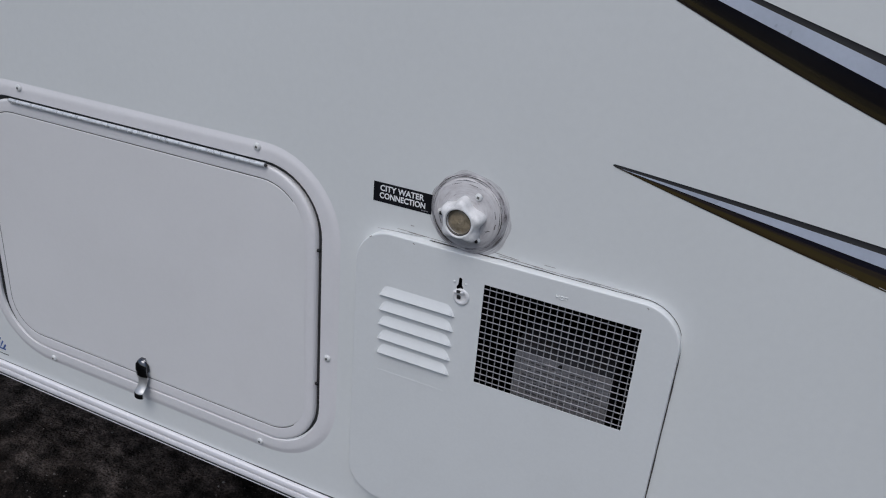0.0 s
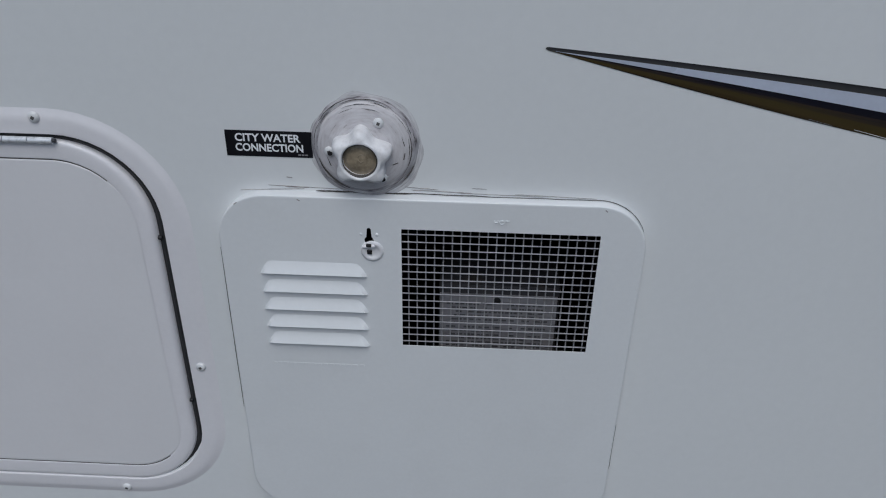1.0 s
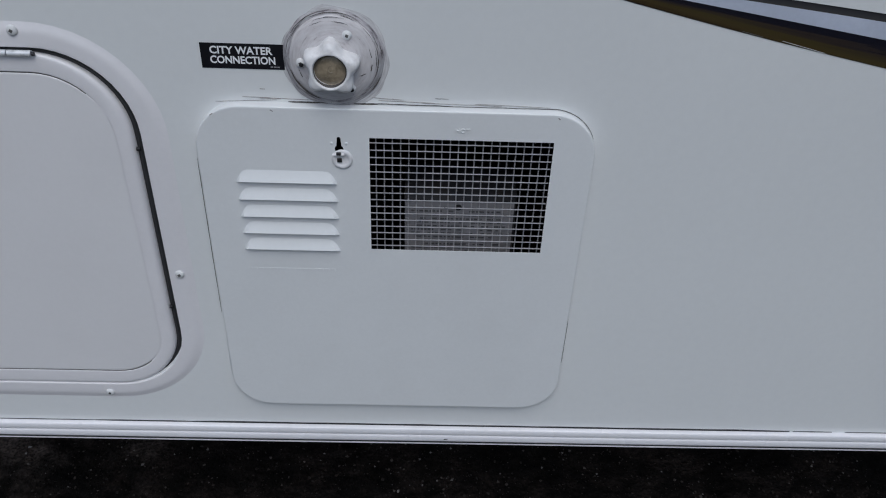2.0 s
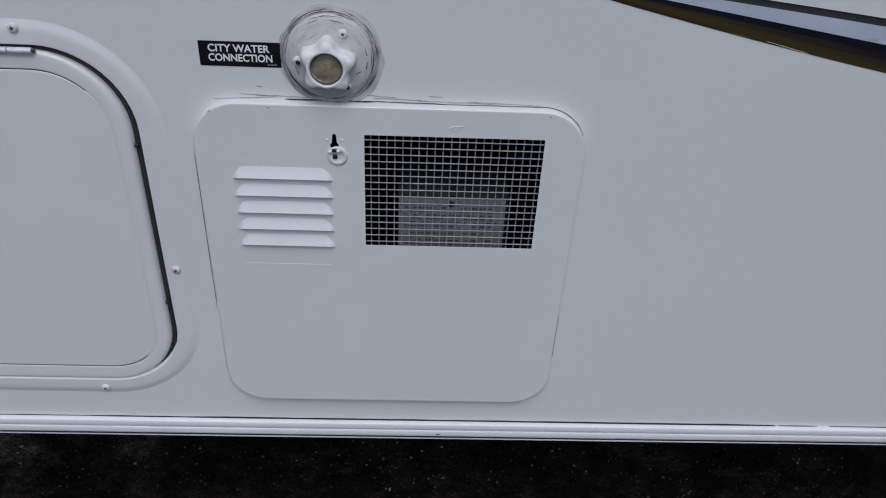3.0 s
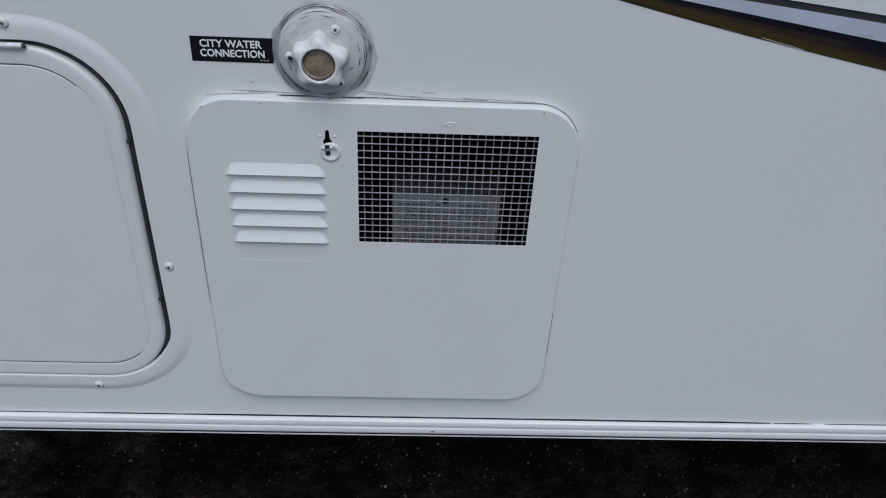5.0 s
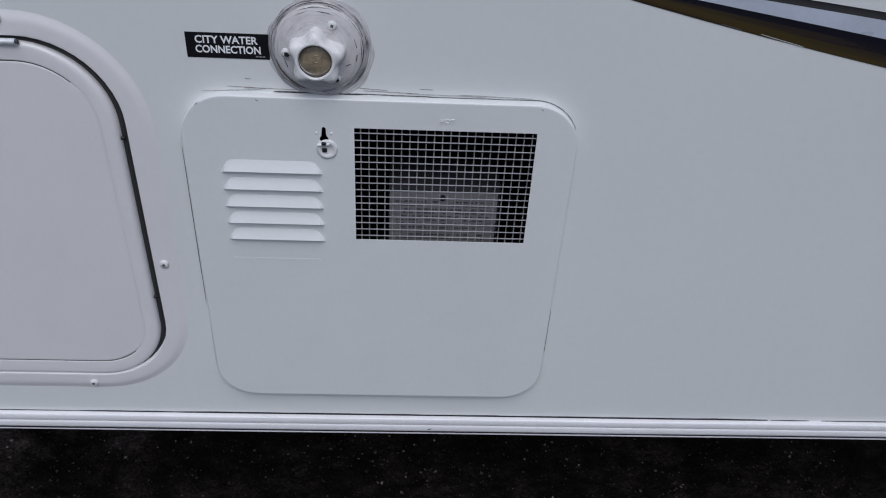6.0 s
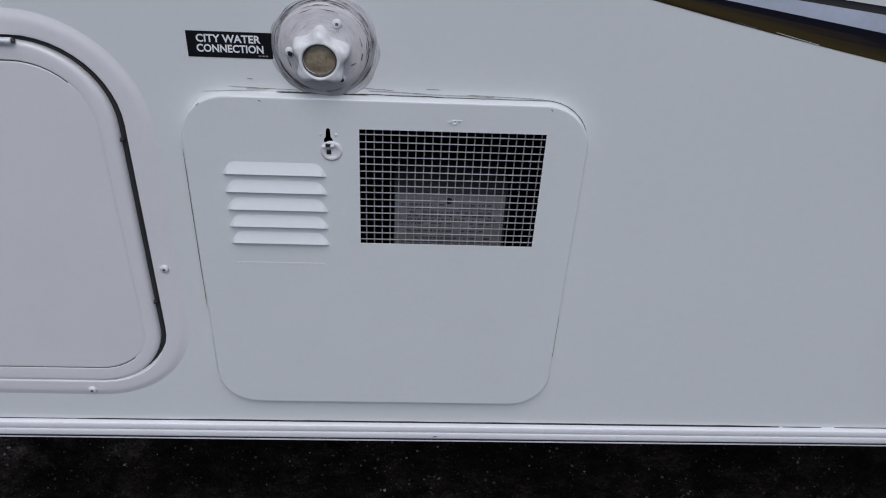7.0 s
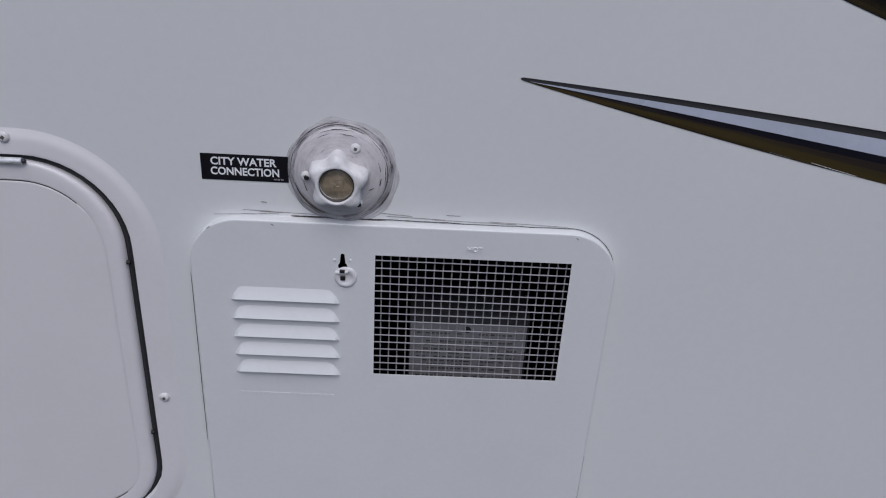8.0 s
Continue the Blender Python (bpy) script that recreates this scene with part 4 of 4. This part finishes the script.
# ---- city water inlet ----
def water_inlet():
    c = (-0.0342, 0.0, 1.0953)
    at = thing("water_inlet", c, "dirty white round city water inlet with smeared grey sealant", "water inlet")
    bm = bmesh.new()
    lathe(bm, [(0.0552, -0.0002), (0.0540, 0.0010), (0.0520, 0.0032), (0.0498, 0.0056), (0.0470, 0.0072), (0.0440, 0.0068)], (c[0] - 0.0005, 0, c[2] - 0.0024), 72, wob=0.06, seed=2, cap=False)
    part("sealant_ring", bm, SEALANT, at, "lumpy grey smeared sealant", smooth=60)
    bm = bmesh.new()
    lathe(bm, [(0.0485, 0.0), (0.0480, 0.0062), (0.0455, 0.0084), (0.0440, 0.0088), (0.0425, 0.0098), (0.0380, 0.0106), (0.0330, 0.0113), (0.0290, 0.0122), (0.0240, 0.0130)], c, 64, wob=0.012, seed=5)
    part("flange", bm, FLANGE, at, "stained white plastic flange", smooth=50)
    # fine cracks that follow the wiped sealant
    for k, (a0, a1, rr, h, w) in enumerate(((72, 118, 0.0462, 0.0086, 0.00045), (58, 84, 0.0482, 0.0070, 0.00050), (84, 112, 0.0500, 0.0060, 0.00040), (66, 92, 0.0420, 0.0102, 0.00035), (104, 124, 0.0432, 0.0098, 0.00035),
                                              (-14, 16, 0.0456, 0.0088, 0.00055), (-30, -6, 0.0478, 0.0072, 0.00045), (14, 34, 0.0492, 0.0064, 0.00045), (2, 20, 0.0512, 0.0050, 0.00050), (130, 158, 0.0496, 0.0062, 0.00040),
                                              (150, 188, 0.0512, 0.0050, 0.00045), (196, 232, 0.0482, 0.0070, 0.00060), (-58, -32, 0.0500, 0.0060, 0.00045), (22, 52, 0.0470, 0.0078, 0.00030), (118, 146, 0.0516, 0.0046, 0.00030))):
        n = 14
        pts = []
        for i in range(n + 1):
            a = radians(a0 + (a1 - a0) * i / n)
            rj = rr * (1 + 0.012 * noise.noise(Vector((i * 0.45, k * 3.1, 0))))
            pts.append((c[0] + rj * math.cos(a), -h, c[2] + rj * math.sin(a)))
        bm = bmesh.new()
        for i, (p, q) in enumerate(zip(pts, pts[1:])):
            tube(bm, p, q, w * max(0.15, math.sin(math.pi * (i + 0.5) / n) * (0.7 + 0.6 * noise.noise(Vector((i * 0.6, k, 5))))), 5)
        part("crack", bm, SEAM, at, "dark line of cracks and joint shade in old sealant")
    bm = bmesh.new()
    lathe(bm, [(0.0582, -0.0001), (0.0565, 0.0003), (0.0500, 0.0005)], (c[0] + 0.001, 0, c[2] - 0.0026), 64, wob=0.075, seed=21, cap=False)
    part("sealant_smear", bm, SMEAR, at, "thin greyish smear on the wall", smooth=60)
    for a, t in ((186, 70), (300, 45)):
        bm = bmesh.new()
        lathe(bm, [(0.0026, 0.0), (0.0022, 0.0008)], (c[0] + 0.0352 * math.cos(radians(a)) + 0.0012, -0.0150, c[2] + 0.0352 * math.sin(radians(a)) - 0.0008), 12, wob=0.3, seed=t)
        part("screw_hole", bm, DARK, at, "dark empty driver hole")
    for a, rr, h, t in ((62, 0.0322, 0.0112, 20), (186, 0.0352, 0.0106, 70), (300, 0.0358, 0.0106, 45)):
        screw(at, c[0] + rr * math.cos(radians(a)), c[2] + rr * math.sin(radians(a)), -h, t, 0.0052)
    # swivel collar: five rounded grips that lean back from a round mouth
    cc = Vector((c[0] - 0.0022, 0.0, c[2] - 0.0048))
    grips = ((90, 0.95), (152, 0.95), (226, 0.98), (311, 1.0), (16, 1.02))
    n = 120
    rings = []
    for f, h, mouth in ((1.02, 0.0105, 0), (1.01, 0.0150, 0), (1.0, 0.0195, 0), (0.99, 0.0235, 0), (0.95, 0.0268, 0), (0.88, 0.0292, 0), (0.78, 0.0308, 0.5), (0.0, 0.0318, 0.0208), (0.0, 0.0324, 0.0194), (0.0, 0.0319, 0.0182), (0.0, 0.0300, 0.0176), (0.0, 0.0210, 0.0172)):
        ring = []
        for i in range(n):
            a = 360 * i / n
            g = sum(k * math.exp(-(((a - p + 180) % 360 - 180) / 22) ** 2) for p, k in grips)
            r = (0.0218 + 0.0098 * g) * f if f else mouth
            if mouth == 0.5:
                r = max(r, 0.0214)
            r *= 1 + 0.02 * noise.noise(Vector((math.cos(radians(a)) * 3, math.sin(radians(a)) * 3, h * 60)))
            ring.append((cc.x + r * math.cos(radians(a)), -h - (0.0012 * g if 0.02 < h < 0.034 and f else 0), cc.z + r * math.sin(radians(a))))
        rings.append(ring)
    bm = bmesh.new()
    loft(bm, rings)
    collar = part("collar", bm, COLLAR, at, "white nylon swivel collar with five rounded grips", smooth=60)
    bm = bmesh.new()
    lathe(bm, [(0.0176, 0.0236), (0.0160, 0.0236), (0.0152, 0.0246), (0.0120, 0.0254), (0.0060, 0.0262), (0.0020, 0.0264)], cc, 40, wob=0.02, seed=3)
    part("inlet_plug", bm, TAN, collar, "tan translucent inlet plug", smooth=60)
    bm = bmesh.new()
    for k in range(40):
        p, q = (cc + Vector((0.0173 * math.cos(a), -0.0288, 0.0173 * math.sin(a))) for a in (2 * math.pi * k / 40, 2 * math.pi * (k + 1) / 40))
        a = 2 * math.pi * (k + 0.5) / 40
        tube(bm, p, q, 0.0006 + 0.0014 * max(0.0, -math.sin(a)) ** 2 + 0.0005 * max(0.0, math.sin(a + 0.6)), 6)
    part("plug_gap", bm, SEAM, collar, "dark gap round the plug")
    bm = bmesh.new()
    pts = [cc + Vector((0.001 + 0.0034 * math.cos(radians(a)), -0.0262, 0.001 + 0.0040 * math.sin(radians(a)))) for a in range(60, 331, 27)]
    for p, q in zip(pts, pts[1:]):
        tube(bm, p, q, 0.0007, 6)
    part("plug_nipple", bm, TAN, collar)
    # short scuffs on the flange and on the grips
    for x, y, z, length, turn, w in ((-0.0030, 0.0110, 1.0800, 0.0060, 25, 0.0007), (0.0060, 0.0100, 1.0880, 0.0075, 80, 0.0008), (-0.0212, 0.0116, 1.1120, 0.0062, -38, 0.0009), (0.0050, 0.0100, 1.1040, 0.0100, 105, 0.0006),
                                     (-0.0700, 0.0100, 1.0800, 0.0100, 110, 0.0009), (-0.0378, 0.0300, 1.1150, 0.0042, 10, 0.0008), (-0.0362, 0.0282, 1.1180, 0.0030, 20, 0.0006), (-0.0122, 0.0288, 1.0975, 0.0030, 60, 0.0007),
                                     (-0.0128, 0.0284, 1.0930, 0.0024, 10, 0.0009), (-0.0575, 0.0282, 1.1060, 0.0040, 30, 0.0006), (-0.0300, 0.0326, 1.1075, 0.0050, -28, 0.0007), (-0.0170, 0.0280, 1.0760, 0.0022, 80, 0.0006)):
        d = Vector((math.cos(radians(turn)), 0, math.sin(radians(turn)))) * length / 2
        bm = bmesh.new()
        mid = Vector((x, -y, z))
        tube(bm, mid - d, mid, w * 0.8, 6)
        tube(bm, mid, mid + d, w * 0.6, 6)
        part("scuff", bm, SEAM, at, "short dark scuff")
    # dirt and cracks round the flange; the lowest lines also stand in for its shade
    for a0, a1, rr, w in ((196, 262, 0.0489, 0.0009), (258, 304, 0.0505, 0.0016), (-22, 26, 0.0472, 0.0008), (318, 338, 0.0530, 0.0007), (60, 118, 0.0500, 0.0005), (100, 150, 0.0520, 0.0005)):
        bm = bmesh.new()
        n = 16
        pts = [(c[0] + rr * (1 + 0.012 * noise.noise(Vector((i * 0.5, a0, 2)))) * math.cos(radians(a0 + (a1 - a0) * i / n)), -0.0066 if rr < 0.0495 else -0.0052,
                c[2] + rr * math.sin(radians(a0 + (a1 - a0) * i / n))) for i in range(n + 1)]
        for i, (p, q) in enumerate(zip(pts, pts[1:])):
            tube(bm, p, q, w * (0.35 + 0.65 * math.sin(math.pi * (i + 0.5) / n)), 6)
        part("crack", bm, SEAM, at, "dark line of cracks and joint shade in old sealant")
    return at


water_inlet()


# ---- black label ----
def water_label():
    x0, x1, z0, z1 = -0.1770, -0.0884, 1.0786, 1.1068
    at = thing("label_sticker", ((x0 + x1) / 2, 0, z0), "black label with white words for the water connection", "label")
    bm = box(bmesh.new(), x0, x1, -0.0005, 0.0, z0, z1)
    part("backing", bm, BLACK, at, "black vinyl backing", smooth=0)
    part("lettering", text_mesh("CITY WATER", 0.0087, x0 + 0.0100, z0 + 0.0164, -0.00055, 0.0668, weight=0.025), LETTER, at, "white lettering", smooth=0)
    part("lettering", text_mesh("CONNECTION", 0.0087, x0 + 0.0096, z0 + 0.0056, -0.00055, 0.0695, weight=0.025), LETTER, at, "white lettering", smooth=0)
    for k in range(3):
        bm = box(bmesh.new(), x0 + 0.0735 + k * 0.0036, x0 + 0.0762 + k * 0.0036, -0.0008, -0.0004, z0 + 0.0022, z0 + 0.0036)
        part("tiny_bar", bm, PLATE, at, smooth=0)
    return at


water_label()


# ---- swoosh decals ----
def curve_z(coef, u):
    return coef[0] * u * u + coef[1] * u + coef[2]


def band(name, mat, parent, top, bottom, u0, u1, y, label, n=80, under=None, tip=0.0):
    bm = bmesh.new()
    uv = bm.loops.layers.uv.new("uv")
    rows = []
    for i in range(n + 1):
        u = u0 + (u1 - u0) * (i / n) ** 1.6
        zt, zb = curve_z(top, u), curve_z(bottom, u)
        if under:
            zt = min(zt, curve_z(under, u))
        if 0 <= u < tip:
            mid, k = (zt + zb) / 2, math.sqrt(max(0.02, 1 - (1 - u / tip) ** 2))
            zt, zb = mid + (zt - mid) * k, mid + (zb - mid) * k
        zt = max(zt, zb + 0.0002)
        rows.append([bm.verts.new((0.139 + u, y, zt + (zb - zt) * k / 4)) for k in range(5)])
    for a, (p, q) in enumerate(zip(rows, rows[1:])):
        for k in range(4):
            f = bm.faces.new((p[k], p[k + 1], q[k + 1], q[k]))
            for l, (uu, vv) in zip(f.loops, ((a, k), (a, k + 1), (a + 1, k + 1), (a + 1, k))):
                l[uv].uv = (uu / n, vv / 4)
    bm.normal_update()
    g = bmesh.ops.extrude_face_region(bm, geom=list(bm.faces))
    bmesh.ops.translate(bm, verts=[v for v in g["geom"] if isinstance(v, bmesh.types.BMVert)], vec=(0, 0.0003, 0))
    return part(name, bm, mat, parent, label, smooth=0)


def stripe(at_x, top, silver_top, silver_bottom, bottom, u0, label, bronze):
    at = thing("swoosh_decal", (at_x, 0, curve_z(top, at_x - 0.139)), label, "decal", group="swoosh decals")
    band("charcoal_band", CHARCOAL, at, top, silver_top, u0[0], 1.1, -0.0005, "dark charcoal vinyl band", tip=0.0035 if u0[0] == 0 else 0.0)
    band("silver_band", SILVER, at, silver_top, silver_bottom, u0[1], 1.1, -0.0006, "pale silver-blue vinyl band")
    band("bronze_band", bronze, at, silver_bottom, bottom, u0[2], 1.1, -0.0005, "olive bronze vinyl band with dark reflections put into its colour", under=silver_top)
    return at


T_TOP, T_ST = (-0.0432, -0.0823, 1.2005), (-0.0262, -0.1023, 1.1974)
T_SB, T_BOT = (-0.0051, -0.1569, 1.1979), (0.0725, -0.2593, 1.1977)
lower = stripe(0.14, T_TOP, T_ST, T_SB, T_BOT, (0.0, 0.0095, 0.002), "tapering black silver and bronze swoosh decal with fine tip", BRONZE)
# two thin pale streaks just above the bronze band's lower edge
for a, b, h, slope, lift in ((0.258, 0.282, 0.00018, -0.020, 0.0067), (0.304, 0.354, 0.00030, -0.030, 0.0114)):
    top = (T_BOT[0], T_BOT[1] + slope, T_BOT[2] + lift)
    band("pale_streak", PLATE if a < 0.3 else LETTER, lower, top, (top[0], top[1] - 0.002, top[2] - h + 0.0006), a, b, -0.0009, "thin pale streak", n=8)
U_BOT, U_SB = (0.1527, -0.4464, 1.4050), (0.0000, -0.3503, 1.4221)
U_ST, U_TOP = (0.0000, -0.3181, 1.4332), (0.0000, -0.2964, 1.4364)
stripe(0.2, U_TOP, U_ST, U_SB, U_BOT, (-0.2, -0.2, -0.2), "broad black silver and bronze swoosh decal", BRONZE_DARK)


# ---- small blue sticker at the locker's corner ----
def blue_sticker():
    at = thing("blue_sticker", (-1.02, 0, 0.545), "small blue printed sticker below the storage door", "sticker")
    for x, z, w, h, lean in ((-1.050, 0.5555, 0.0035, 0.020, 0.011), (-1.040, 0.5550, 0.0030, 0.024, 0.013), (-1.029, 0.5555, 0.0040, 0.022, 0.012), (-1.020, 0.5540, 0.0028, 0.017, 0.010), (-1.012, 0.5530, 0.0036, 0.011, 0.008), (-1.045, 0.5500, 0.040, 0.0030, 0.002)):
        bm = box(bmesh.new(), x, x + w, -0.0004, 0, z, z + h)
        for v in bm.verts:
            v.co.x += lean * (v.co.z - z) / h
            v.co.z += 0.0012 * math.sin(v.co.x * 900)
        part("blue_mark", bm, BLUE, at, smooth=0)
    bm = box(bmesh.new(), -1.056, -0.998, -0.0004, 0, 0.5395, 0.5412)
    part("dark_bar", bm, INK, at, smooth=0)


blue_sticker()
